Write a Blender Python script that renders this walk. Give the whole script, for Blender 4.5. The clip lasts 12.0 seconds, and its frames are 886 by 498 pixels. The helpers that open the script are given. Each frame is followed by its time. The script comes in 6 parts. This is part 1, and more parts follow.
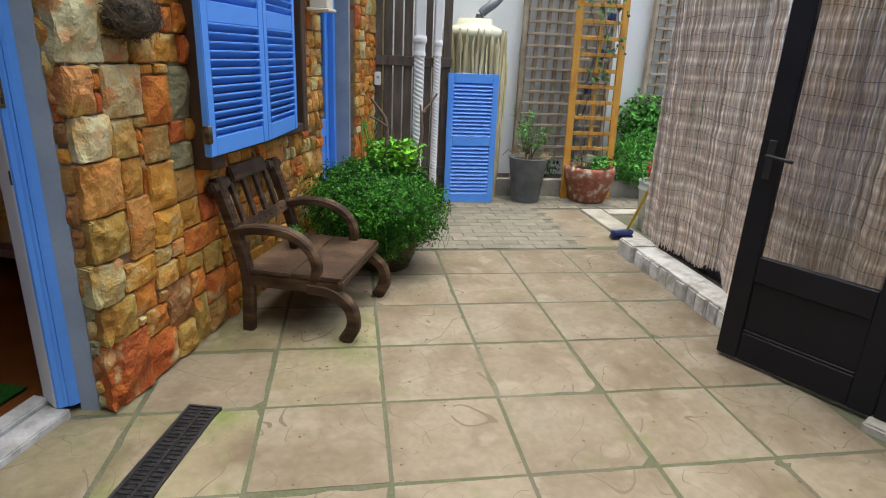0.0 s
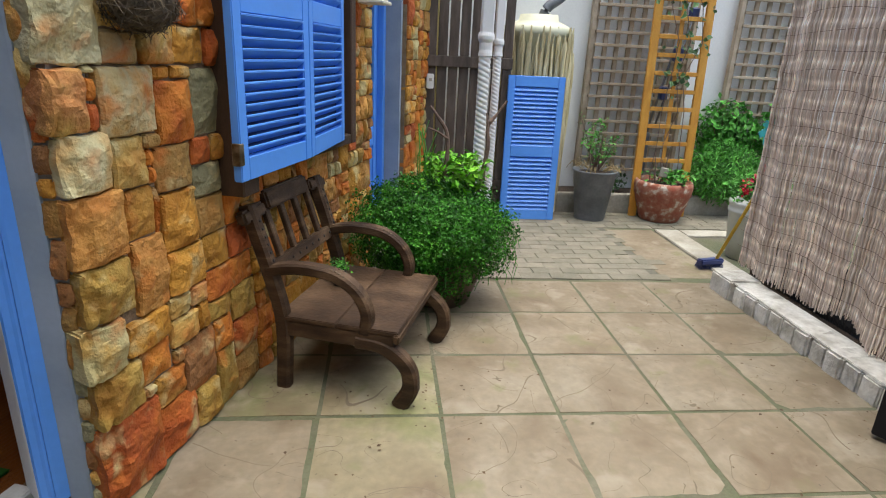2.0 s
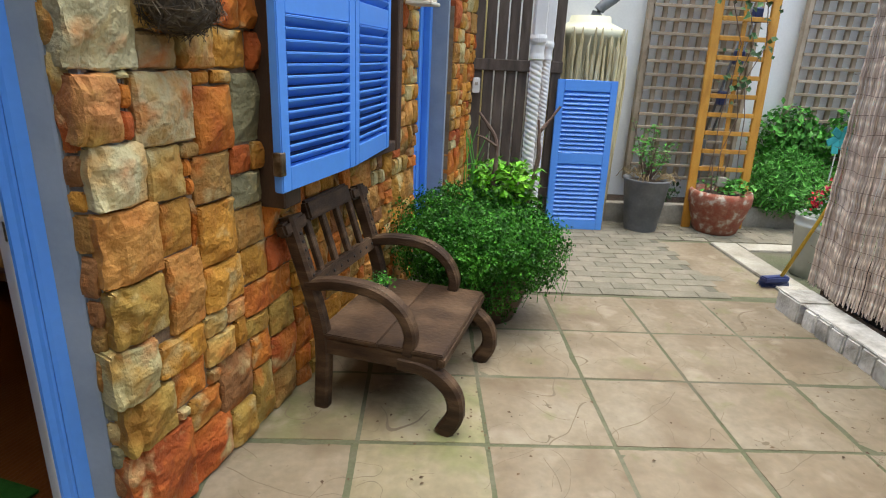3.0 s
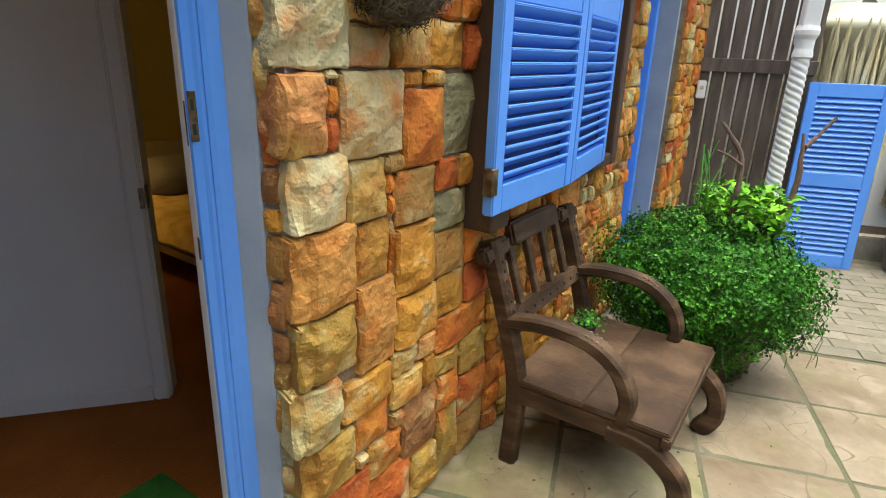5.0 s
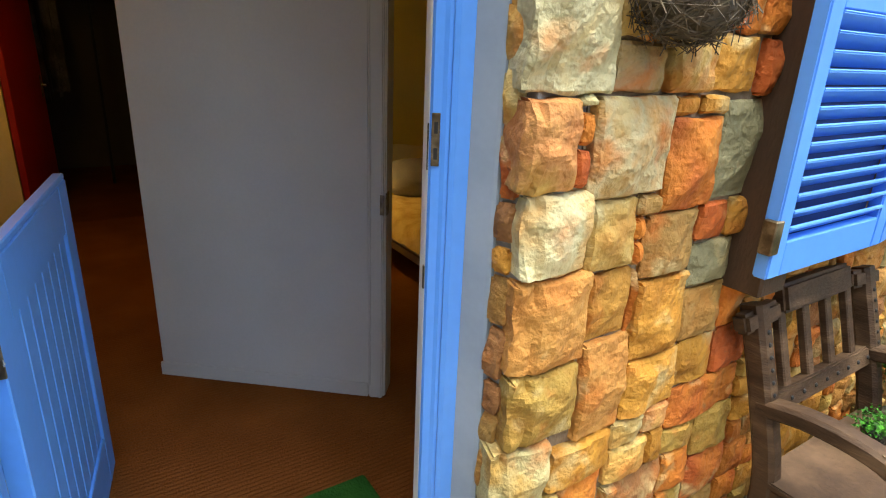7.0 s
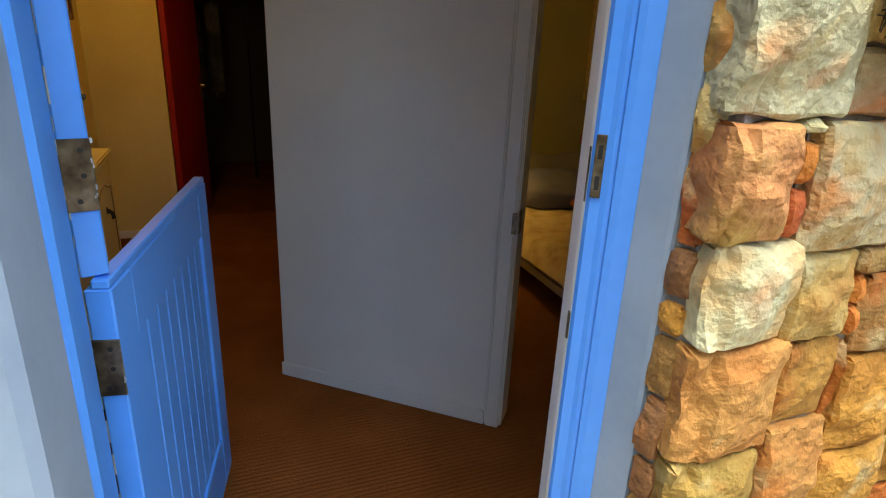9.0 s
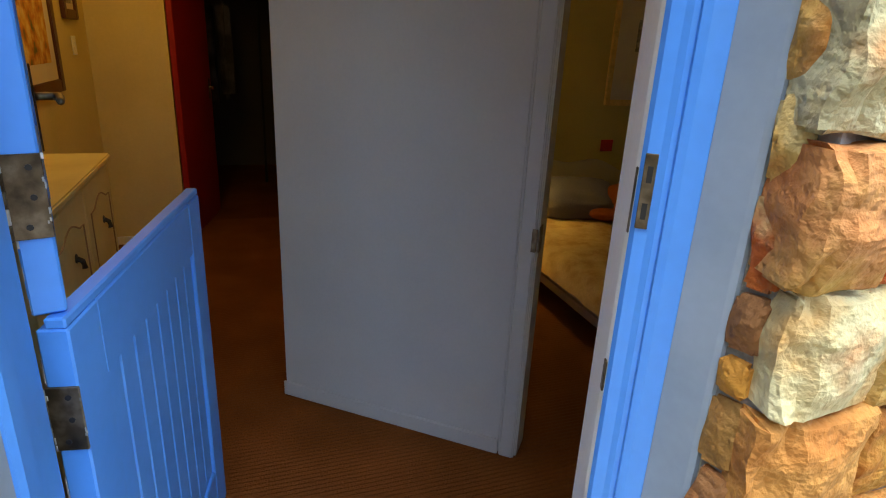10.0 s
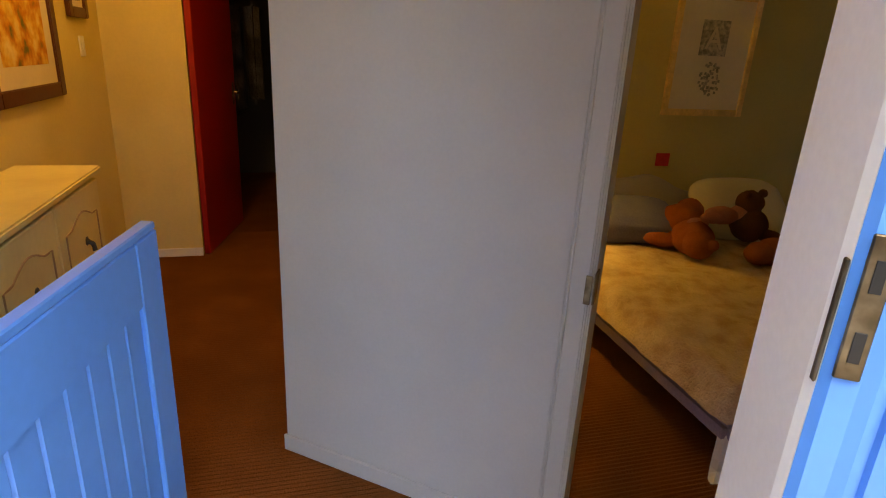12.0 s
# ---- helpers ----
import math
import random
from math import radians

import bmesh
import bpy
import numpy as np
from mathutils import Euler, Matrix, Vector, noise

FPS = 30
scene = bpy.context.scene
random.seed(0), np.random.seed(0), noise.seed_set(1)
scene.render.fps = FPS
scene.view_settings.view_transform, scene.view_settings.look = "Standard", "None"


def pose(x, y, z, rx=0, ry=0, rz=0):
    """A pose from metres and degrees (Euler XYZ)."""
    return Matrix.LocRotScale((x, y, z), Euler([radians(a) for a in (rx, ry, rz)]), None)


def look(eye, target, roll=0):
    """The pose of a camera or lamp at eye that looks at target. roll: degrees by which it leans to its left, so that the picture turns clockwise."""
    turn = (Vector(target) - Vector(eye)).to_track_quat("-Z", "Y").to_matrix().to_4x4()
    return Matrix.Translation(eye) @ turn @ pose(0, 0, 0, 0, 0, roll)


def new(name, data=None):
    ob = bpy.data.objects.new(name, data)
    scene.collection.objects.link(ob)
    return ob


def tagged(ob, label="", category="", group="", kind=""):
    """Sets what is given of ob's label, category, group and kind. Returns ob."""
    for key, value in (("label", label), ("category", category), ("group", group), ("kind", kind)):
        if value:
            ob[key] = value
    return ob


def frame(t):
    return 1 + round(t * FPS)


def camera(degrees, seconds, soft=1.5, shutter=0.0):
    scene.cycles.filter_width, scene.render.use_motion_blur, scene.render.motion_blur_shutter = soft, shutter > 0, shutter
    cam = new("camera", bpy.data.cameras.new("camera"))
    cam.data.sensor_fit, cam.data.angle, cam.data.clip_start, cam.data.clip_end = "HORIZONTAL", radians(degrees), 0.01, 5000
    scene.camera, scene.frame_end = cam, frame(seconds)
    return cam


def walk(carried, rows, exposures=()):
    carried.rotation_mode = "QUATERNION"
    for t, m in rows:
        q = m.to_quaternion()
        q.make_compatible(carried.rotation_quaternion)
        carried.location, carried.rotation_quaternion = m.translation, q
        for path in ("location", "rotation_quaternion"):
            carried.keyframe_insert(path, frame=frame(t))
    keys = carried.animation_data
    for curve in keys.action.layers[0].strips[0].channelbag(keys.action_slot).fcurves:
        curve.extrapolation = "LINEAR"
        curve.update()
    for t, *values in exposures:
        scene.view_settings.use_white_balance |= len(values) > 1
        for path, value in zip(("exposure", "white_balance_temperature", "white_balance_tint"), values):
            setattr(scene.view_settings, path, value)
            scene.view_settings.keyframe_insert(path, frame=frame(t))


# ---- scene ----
cam = camera(75.0, 12.0, soft=1.1)
PATH = [
    (0, (-0.434, -0.174, 1.425), (-0.122, 1.695, 0.785), 2.74),
    (0.5, (-0.454, -0.027, 1.414), (-0.144, 1.842, 0.773), 2.77),
    (1, (-0.456, 0.176, 1.405), (-0.163, 2.047, 0.763), 2.87),
    (1.5, (-0.476, 0.311, 1.408), (-0.228, 2.189, 0.766), 2.84),
    (2, (-0.540, 0.445, 1.413), (-0.341, 2.328, 0.769), 2.85),
    (2.5, (-0.566, 0.523, 1.417), (-0.398, 2.409, 0.774), 2.86),
    (4.5, (-0.686, 0.920, 1.379), (-1.085, 2.775, 0.748), 2.10),
    (5, (-0.759, 0.975, 1.384), (-1.265, 2.796, 0.730), 2.03),
    (5.5, (-0.791, 1.031, 1.382), (-1.432, 2.808, 0.727), 2.31),
    (6, (-0.822, 1.087, 1.395), (-1.651, 2.782, 0.733), 2.24),
    (6.5, (-0.848, 1.123, 1.402), (-1.847, 2.721, 0.733), 2.16),
    (7, (-0.869, 1.129, 1.404), (-2.042, 2.609, 0.746), 2.42),
    (7.5, (-0.885, 1.136, 1.404), (-2.188, 2.503, 0.747), 2.48),
    (9.5, (-1.087, 1.263, 1.409), (-2.561, 2.442, 0.746), 2.71),
    (10, (-1.147, 1.312, 1.404), (-2.634, 2.478, 0.746), 2.86),
    (10.5, (-1.202, 1.372, 1.400), (-2.699, 2.526, 0.745), 2.87),
    (11, (-1.289, 1.458, 1.397), (-2.803, 2.590, 0.746), 2.95),
    (11.5, (-1.349, 1.520, 1.389), (-2.891, 2.615, 0.740), 2.93),
    (12, (-1.440, 1.560, 1.381), (-3.006, 2.624, 0.736), 2.95),
]
walk(cam, [(t, look(eye, target, roll)) for t, eye, target, roll in PATH],
     exposures=[(0, 1.47, 6450, 4), (2.5, 1.53, 6450, 4), (4.5, 1.85, 6750, 1), (5.5, 2.15, 6900, 1), (7.0, 2.6, 6700, 0), (7.5, 2.65, 6650, 0), (9.5, 2.5, 6150, -1), (11, 3.0, 6600, 4), (12, 3.52, 7150, 7)])

# ---- world, sun, large lights, exposure ----
world = bpy.data.worlds.new("world")
scene.world = world
world.use_nodes = True
wn = world.node_tree
sky = wn.nodes.new("ShaderNodeTexSky")
sky.sky_type, sky.sun_disc = "NISHITA", False
sky.sun_elevation, sky.sun_rotation = radians(86), radians(76)
sky.dust_density, sky.air_density = 4.5, 1.0
wn.nodes["Background"].inputs["Strength"].default_value = 0.125
wn.links.new(sky.outputs["Color"], wn.nodes["Background"].inputs["Color"])
sun_data = bpy.data.lights.new("sun", "SUN")
sun_data.energy, sun_data.angle, sun_data.color = 0.9, radians(80), (1.0, 0.98, 0.95)
sun_lamp = new("sun", sun_data)
sun_lamp.matrix_world = look((0.4, 0.1, 6.0), (0, 0, 0))

# the house stands at an angle to the paving: its own axes, x out of the wall, y along it
H = pose(-1.362, 2.025, 0, 0, 0, -18)
FLOOR = 0.03


def lamp(place, watts, colour, radius):
    data = bpy.data.lights.new("bulb", "POINT")
    data.energy, data.color, data.shadow_soft_size = watts, colour, radius
    ob = new("bulb_light", data)
    ob.location = H @ Vector(place)
    return ob


lamp((-2.45, -0.95, 2.28), 2.4, (1.0, 0.50, 0.085), 0.09)
lamp((-2.95, 0.55, 1.15), 4.0, (1.0, 0.60, 0.16), 0.06)


# ---- materials ----
def links(m):
    return m.node_tree.nodes, m.node_tree.links


def ramp(nodes, stops):
    r = nodes.new("ShaderNodeValToRGB")
    while len(r.color_ramp.elements) < len(stops):
        r.color_ramp.elements.new(0.5)
    for e, (p, c) in zip(r.color_ramp.elements, stops):
        e.position, e.color = p, (*c, 1)
    return r


def shade(c, k):
    return tuple(max(0.0, min(1.0, v * k)) for v in c)


def surface(name, colours, rough=0.7, scale=6.0, grain=60.0, bump=0.25, depth=0.01, metal=0.0, vary=0.15, per_object=True, stretch=(1, 1, 1), spec=0.5, speck=0.5):
    """Two scales of noise over a few colours, a bump of both, and an own shade for each piece."""
    m = bpy.data.materials.new(name)
    m.use_nodes = True
    nodes, link = links(m)
    bsdf = nodes["Principled BSDF"]
    co = nodes.new("ShaderNodeTexCoord")
    mp = nodes.new("ShaderNodeMapping")
    mp.inputs["Scale"].default_value = stretch
    link.new(co.outputs["Object"], mp.inputs["Vector"])
    info = nodes.new("ShaderNodeObjectInfo")
    shift = nodes.new("ShaderNodeVectorMath")
    shift.operation = "MULTIPLY_ADD"
    link.new(info.outputs["Random"], shift.inputs[0])
    shift.inputs[1].default_value = (37, 17, 53)
    link.new(mp.outputs["Vector"], shift.inputs[2])
    big = nodes.new("ShaderNodeTexNoise")
    big.inputs["Scale"].default_value, big.inputs["Detail"].default_value = scale, 4
    fine = nodes.new("ShaderNodeTexNoise")
    fine.inputs["Scale"].default_value, fine.inputs["Detail"].default_value = grain, 3
    for n in (big, fine):
        link.new(shift.outputs["Vector"], n.inputs["Vector"])
    k = len(colours)
    rp = ramp(nodes, [(0.32 + 0.36 * i / max(1, k - 1), c) for i, c in enumerate(colours)])
    link.new(big.outputs["Fac"], rp.inputs["Fac"])
    hsv = nodes.new("ShaderNodeHueSaturation")
    link.new(rp.outputs["Color"], hsv.inputs["Color"])
    mix = nodes.new("ShaderNodeMath")
    mix.operation = "MULTIPLY_ADD"
    link.new(fine.outputs["Fac"], mix.inputs[0])
    mix.inputs[1].default_value = speck
    if per_object:
        one = nodes.new("ShaderNodeMath")
        one.operation = "MULTIPLY_ADD"
        link.new(info.outputs["Random"], one.inputs[0])
        one.inputs[1].default_value, one.inputs[2].default_value = 2 * vary, 1 - speck / 2 - vary
        link.new(one.outputs[0], mix.inputs[2])
    else:
        mix.inputs[2].default_value = 1 - speck / 2
    link.new(mix.outputs[0], hsv.inputs["Value"])
    link.new(hsv.outputs["Color"], bsdf.inputs["Base Color"])
    bsdf.inputs["Metallic"].default_value = metal
    bsdf.inputs["Specular IOR Level"].default_value = spec
    rg = nodes.new("ShaderNodeMath")
    rg.operation = "MULTIPLY_ADD"
    link.new(big.outputs["Fac"], rg.inputs[0])
    rg.inputs[1].default_value, rg.inputs[2].default_value = 0.25, rough - 0.12
    link.new(rg.outputs[0], bsdf.inputs["Roughness"])
    add = nodes.new("ShaderNodeMath")
    add.operation = "MULTIPLY_ADD"
    link.new(big.outputs["Fac"], add.inputs[0])
    add.inputs[1].default_value = 1.5
    link.new(fine.outputs["Fac"], add.inputs[2])
    bp = nodes.new("ShaderNodeBump")
    bp.inputs["Strength"].default_value, bp.inputs["Distance"].default_value = bump, depth
    link.new(add.outputs[0], bp.inputs["Height"])
    link.new(bp.outputs["Normal"], bsdf.inputs["Normal"])
    return m


def foliage(name, colours, rough=0.5):
    m = surface(name, colours, rough, 9, 40, 0.1, 0.003, per_object=False, spec=0.2)
    nodes, link = links(m)
    geo = nodes.new("ShaderNodeNewGeometry")
    hsv = next(n for n in nodes if n.type == "HUE_SAT")
    mr = nodes.new("ShaderNodeMapRange")
    mr.inputs["To Min"].default_value, mr.inputs["To Max"].default_value = 0.35, 1.45
    link.new(geo.outputs["Random Per Island"], mr.inputs["Value"])
    link.new(mr.outputs["Result"], hsv.inputs["Value"])
    nodes["Principled BSDF"].inputs["Subsurface Weight"].default_value = 0.0
    return m


def warm(*cs):
    return [(r * (0.86 if r > b * 1.9 else 0.76), g * (0.66 if r > b * 1.9 else 0.72), b * (0.31 if r > b * 1.9 else 0.56)) for r, g, b in cs]


STONES = {
    "grey": surface("stone_grey_white", warm((0.62, 0.28, 0.08), (0.60, 0.56, 0.40), (0.74, 0.70, 0.54)), 0.85, 7, 70, 0.8, 0.012, speck=0.34),
    "white": surface("stone_white", warm((0.62, 0.36, 0.10), (0.70, 0.64, 0.44), (0.80, 0.76, 0.58)), 0.85, 6, 70, 0.8, 0.012, speck=0.34),
    "pale": surface("stone_pale", warm((0.42, 0.32, 0.14), (0.56, 0.50, 0.30), (0.66, 0.60, 0.38)), 0.85, 8, 70, 0.8, 0.012, speck=0.34),
    "cream": surface("stone_cream", warm((0.56, 0.34, 0.13), (0.62, 0.50, 0.27), (0.66, 0.58, 0.36)), 0.85, 8, 70, 0.8, 0.012, speck=0.34),
    "mottle": surface("stone_mottled", warm((0.50, 0.34, 0.14), (0.55, 0.47, 0.32), (0.60, 0.42, 0.27)), 0.85, 11, 70, 0.8, 0.012, speck=0.34),
    "pink": surface("stone_pink", warm((0.50, 0.19, 0.07), (0.64, 0.37, 0.24), (0.70, 0.56, 0.28)), 0.85, 7, 70, 0.8, 0.012, speck=0.34),
    "peach": surface("stone_peach", warm((0.50, 0.25, 0.09), (0.62, 0.38, 0.18), (0.68, 0.46, 0.24)), 0.85, 8, 70, 0.8, 0.012, speck=0.34),
    "olive": surface("stone_olive", warm((0.33, 0.20, 0.05), (0.42, 0.33, 0.13), (0.50, 0.44, 0.22)), 0.85, 7, 70, 0.8, 0.012, speck=0.34),
    "orange": surface("stone_orange", warm((0.44, 0.12, 0.02), (0.60, 0.24, 0.05), (0.64, 0.32, 0.09)), 0.85, 7, 70, 0.8, 0.012, speck=0.34),
    "red": surface("stone_red", warm((0.32, 0.08, 0.02), (0.48, 0.13, 0.04), (0.52, 0.18, 0.05)), 0.85, 7, 70, 0.8, 0.012, speck=0.34),
    "ochre": surface("stone_ochre", warm((0.42, 0.22, 0.04), (0.56, 0.33, 0.08), (0.60, 0.40, 0.13)), 0.85, 8, 70, 0.8, 0.012, speck=0.34),
    "gold": surface("stone_gold", warm((0.38, 0.20, 0.03), (0.52, 0.32, 0.07), (0.60, 0.37, 0.11)), 0.85, 7, 70, 0.8, 0.012, speck=0.34),
    "dkochre": surface("stone_dark_ochre", warm((0.28, 0.14, 0.03), (0.40, 0.24, 0.07), (0.46, 0.30, 0.10)), 0.85, 9, 70, 0.8, 0.012, speck=0.34),
    "brown": surface("stone_brown", warm((0.36, 0.20, 0.07), (0.38, 0.28, 0.15), (0.44, 0.34, 0.20)), 0.85, 6, 70, 0.8, 0.012, speck=0.34),
    "green": surface("stone_green_grey", warm((0.26, 0.25, 0.17), (0.38, 0.36, 0.24), (0.46, 0.44, 0.29)), 0.85, 6, 70, 0.8, 0.012, speck=0.34),
    "mauve": surface("stone_mauve", warm((0.28, 0.14, 0.07), (0.33, 0.19, 0.13), (0.38, 0.22, 0.15)), 0.85, 7, 70, 0.8, 0.012, speck=0.34),
    "tan": surface("stone_tan", warm((0.42, 0.30, 0.15), (0.48, 0.38, 0.24), (0.56, 0.50, 0.40)), 0.85, 6, 70, 0.8, 0.012, speck=0.34),
}


def stained(m, colour, scale, lo, hi):
    """Patches of another mineral colour that run over a stone."""
    nodes, link = links(m)
    bsdf = nodes["Principled BSDF"]
    src = next(n for n in nodes if n.type == "VECT_MATH")
    base = bsdf.inputs["Base Color"].links[0].from_socket
    ns = nodes.new("ShaderNodeTexNoise")
    ns.inputs["Scale"].default_value, ns.inputs["Detail"].default_value, ns.inputs["Distortion"].default_value = scale, 5, 0.3
    link.new(src.outputs["Vector"], ns.inputs["Vector"])
    mr = nodes.new("ShaderNodeMapRange")
    mr.inputs["From Min"].default_value, mr.inputs["From Max"].default_value = lo, hi
    link.new(ns.outputs["Fac"], mr.inputs["Value"])
    mx = nodes.new("ShaderNodeMix")
    mx.data_type = "RGBA"
    link.new(mr.outputs["Result"], mx.inputs["Factor"])
    link.new(base, mx.inputs[6])
    mx.inputs[7].default_value = (*colour, 1)
    link.new(mx.outputs[2], bsdf.inputs["Base Color"])


for key_, m_ in STONES.items():
    pale_stone = key_ in ("grey", "white", "pale", "green", "tan", "mottle", "cream", "olive")
    stained(m_, (0.46, 0.135, 0.015), 6.0, 0.57 if pale_stone else 0.54, 0.70)
    stained(m_, (0.54, 0.42, 0.19), 8.0, 0.57, 0.72)
    stained(m_, (0.20, 0.12, 0.05), 22.0, 0.68, 0.80)
MORTAR_GREY = surface("mortar_grey", [(0.20, 0.19, 0.17), (0.30, 0.29, 0.27), (0.38, 0.37, 0.35)], 0.95, 14, 80, 0.6, 0.01, per_object=False)
MORTAR = surface("mortar", [(0.17, 0.115, 0.07), (0.29, 0.21, 0.13)], 0.95, 12, 80, 0.6, 0.01, per_object=False)
SLAB = surface("slab_sandstone", [(0.175, 0.134, 0.083), (0.217, 0.177, 0.119), (0.248, 0.21, 0.15)], 0.7, 2.6, 28, 0.35, 0.012, vary=0.07)
SLAB_MOSS = surface("slab_mossy", [(0.212, 0.175, 0.102), (0.242, 0.206, 0.124), (0.13, 0.16, 0.038)], 0.7, 2.2, 28, 0.35, 0.012, vary=0.06)
JOINT = surface("joint_mossy_sand", [(0.115, 0.105, 0.07), (0.095, 0.105, 0.055), (0.155, 0.145, 0.10)], 0.95, 3, 70, 0.6, 0.01, per_object=False)
PAVER = surface("paver_concrete", [(0.150, 0.140, 0.100), (0.185, 0.168, 0.125), (0.225, 0.203, 0.155)], 0.85, 7, 60, 0.5, 0.01, vary=0.12, speck=0.35)
CONCRETE = surface("concrete_pale", [(0.22, 0.20, 0.155), (0.31, 0.29, 0.24), (0.38, 0.36, 0.31)], 0.9, 4, 50, 0.4, 0.01)
KERB = surface("kerb_white_paint", [(0.36, 0.34, 0.29), (0.56, 0.54, 0.49), (0.66, 0.645, 0.60)], 0.85, 9, 40, 0.6, 0.012)
BLUE = surface("paint_blue", [(0.088, 0.285, 0.81), (0.098, 0.305, 0.84), (0.108, 0.325, 0.86)], 0.4, 3, 45, 0.08, 0.003, vary=0.02, speck=0.12)
PLASTER_GREY = surface("plaster_grey_blue", [(0.25, 0.305, 0.385), (0.29, 0.345, 0.425), (0.33, 0.385, 0.465)], 0.7, 5, 60, 0.16, 0.003, per_object=False, speck=0.12)
WALL_WHITE = surface("wall_white", [(0.80, 0.80, 0.78), (0.84, 0.84, 0.82), (0.86, 0.86, 0.84)], 0.85, 1.5, 60, 0.2, 0.004, per_object=False, speck=0.12)
# white paint toned down to grey, standing in for weaker daylight indoors
STUB_DIM_WHITE = surface("wall_white_dimmed", [(0.50, 0.49, 0.475), (0.53, 0.52, 0.505), (0.56, 0.55, 0.535)], 0.75, 2, 110, 0.12, 0.001, vary=0.02, speck=0.10)
WHITE = surface("paint_white", [(0.70, 0.70, 0.69), (0.76, 0.76, 0.75), (0.79, 0.79, 0.78)], 0.6, 2, 120, 0.12, 0.001, vary=0.02, speck=0.12)
CREAM_WALL = surface("wall_cream", [(0.60, 0.50, 0.20), (0.66, 0.56, 0.24), (0.68, 0.59, 0.27)], 0.85, 1.5, 60, 0.15, 0.003, per_object=False, speck=0.12)
OLIVE_WALL = surface("wall_olive", [(0.50, 0.41, 0.15), (0.54, 0.45, 0.17), (0.57, 0.48, 0.19)], 0.85, 1.5, 60, 0.15, 0.003, per_object=False, speck=0.12)
CARPET = surface("carpet_sisal", [(0.115, 0.037, 0.007), (0.14, 0.046, 0.010), (0.17, 0.057, 0.013)], 0.98, 3, 160, 0.8, 0.006, per_object=False, spec=0.1)
JOINT_DARK = surface("joint_dark_soil", [(0.09, 0.085, 0.06), (0.14, 0.13, 0.10)], 0.95, 6, 70, 0.6, 0.01, per_object=False)
TEAK = surface("wood_weathered_dark", [(0.026, 0.013, 0.006), (0.056, 0.030, 0.0145), (0.120, 0.072, 0.039)], 0.62, 5, 50, 0.5, 0.006, stretch=(1, 1, 4), vary=0.08, spec=0.3)
BROWN_WOOD = surface("wood_brown_frame", [(0.055, 0.028, 0.015), (0.085, 0.045, 0.025)], 0.6, 4, 50, 0.4, 0.005, stretch=(4, 4, 1))
GATE_WOOD = surface("wood_grey_brown_slats", [(0.050, 0.037, 0.029), (0.082, 0.062, 0.049), (0.115, 0.092, 0.075)], 0.8, 4, 60, 0.4, 0.005, stretch=(5, 5, 1), vary=0.12)
ORANGE_WOOD = surface("wood_orange_stain", [(0.44, 0.19, 0.02), (0.55, 0.26, 0.03), (0.60, 0.31, 0.05)], 0.55, 5, 60, 0.3, 0.004, stretch=(4, 4, 1), vary=0.06)
TRELLIS = surface("wood_trellis_weathered", [(0.27, 0.205, 0.135), (0.36, 0.285, 0.20), (0.43, 0.35, 0.26)], 0.85, 6, 60, 0.3, 0.004, vary=0.1)
REED = surface("reed", [(0.52, 0.41, 0.32), (0.82, 0.71, 0.60), (0.92, 0.85, 0.75)], 0.8, 5, 40, 0.3, 0.004, stretch=(6, 6, 0.8), vary=0.45)
CANE = surface("cane_split", [(0.38, 0.31, 0.16), (0.52, 0.45, 0.26), (0.62, 0.56, 0.36)], 0.75, 5, 40, 0.3, 0.004, stretch=(6, 6, 0.8), vary=0.3)
BLACK = surface("paint_black", [(0.006, 0.006, 0.008), (0.009, 0.009, 0.012)], 0.5, 4, 60, 0.15, 0.003, vary=0.05, spec=0.25, speck=0.12)
PLASTIC_BLACK = surface("plastic_black", [(0.006, 0.006, 0.007), (0.012, 0.012, 0.013)], 0.5, 9, 40, 0.5, 0.02)
IRON = surface("metal_dark", [(0.010, 0.010, 0.011), (0.025, 0.023, 0.022)], 0.55, 20, 90, 0.3, 0.003, metal=0.2)
BRASS = surface("metal_tarnished", [(0.055, 0.040, 0.025), (0.12, 0.09, 0.055), (0.24, 0.19, 0.13)], 0.45, 25, 90, 0.3, 0.003, metal=0.85)
CHROME = surface("metal_chrome", [(0.55, 0.53, 0.50), (0.65, 0.63, 0.6)], 0.2, 10, 60, 0.05, 0.001, metal=1.0)
ZINC = surface("metal_zinc_grey", [(0.10, 0.11, 0.12), (0.14, 0.15, 0.165), (0.20, 0.21, 0.22)], 0.5, 5, 50, 0.15, 0.003, metal=0.3)
TERRACOTTA = surface("pot_terracotta_chipped", [(0.30, 0.075, 0.04), (0.27, 0.085, 0.05), (0.32, 0.14, 0.09), (0.52, 0.46, 0.38)], 0.85, 16, 60, 0.5, 0.006)
POT_BROWN = surface("pot_brown", [(0.06, 0.035, 0.022), (0.10, 0.06, 0.04)], 0.6, 6, 50, 0.3, 0.004)
SOIL = surface("soil", [(0.03, 0.02, 0.012), (0.07, 0.045, 0.03)], 0.95, 15, 60, 0.9, 0.02)
BARK = surface("bark_twig", [(0.10, 0.06, 0.045), (0.18, 0.12, 0.09)], 0.85, 20, 90, 0.6, 0.005)
TWIG = surface("nest_twigs", [(0.03, 0.022, 0.015), (0.08, 0.06, 0.04), (0.14, 0.11, 0.07)], 0.9, 20, 60, 0.3, 0.004)
LEAF = foliage("leaf_green", [(0.018, 0.085, 0.008), (0.038, 0.165, 0.012), (0.070, 0.26, 0.020)])
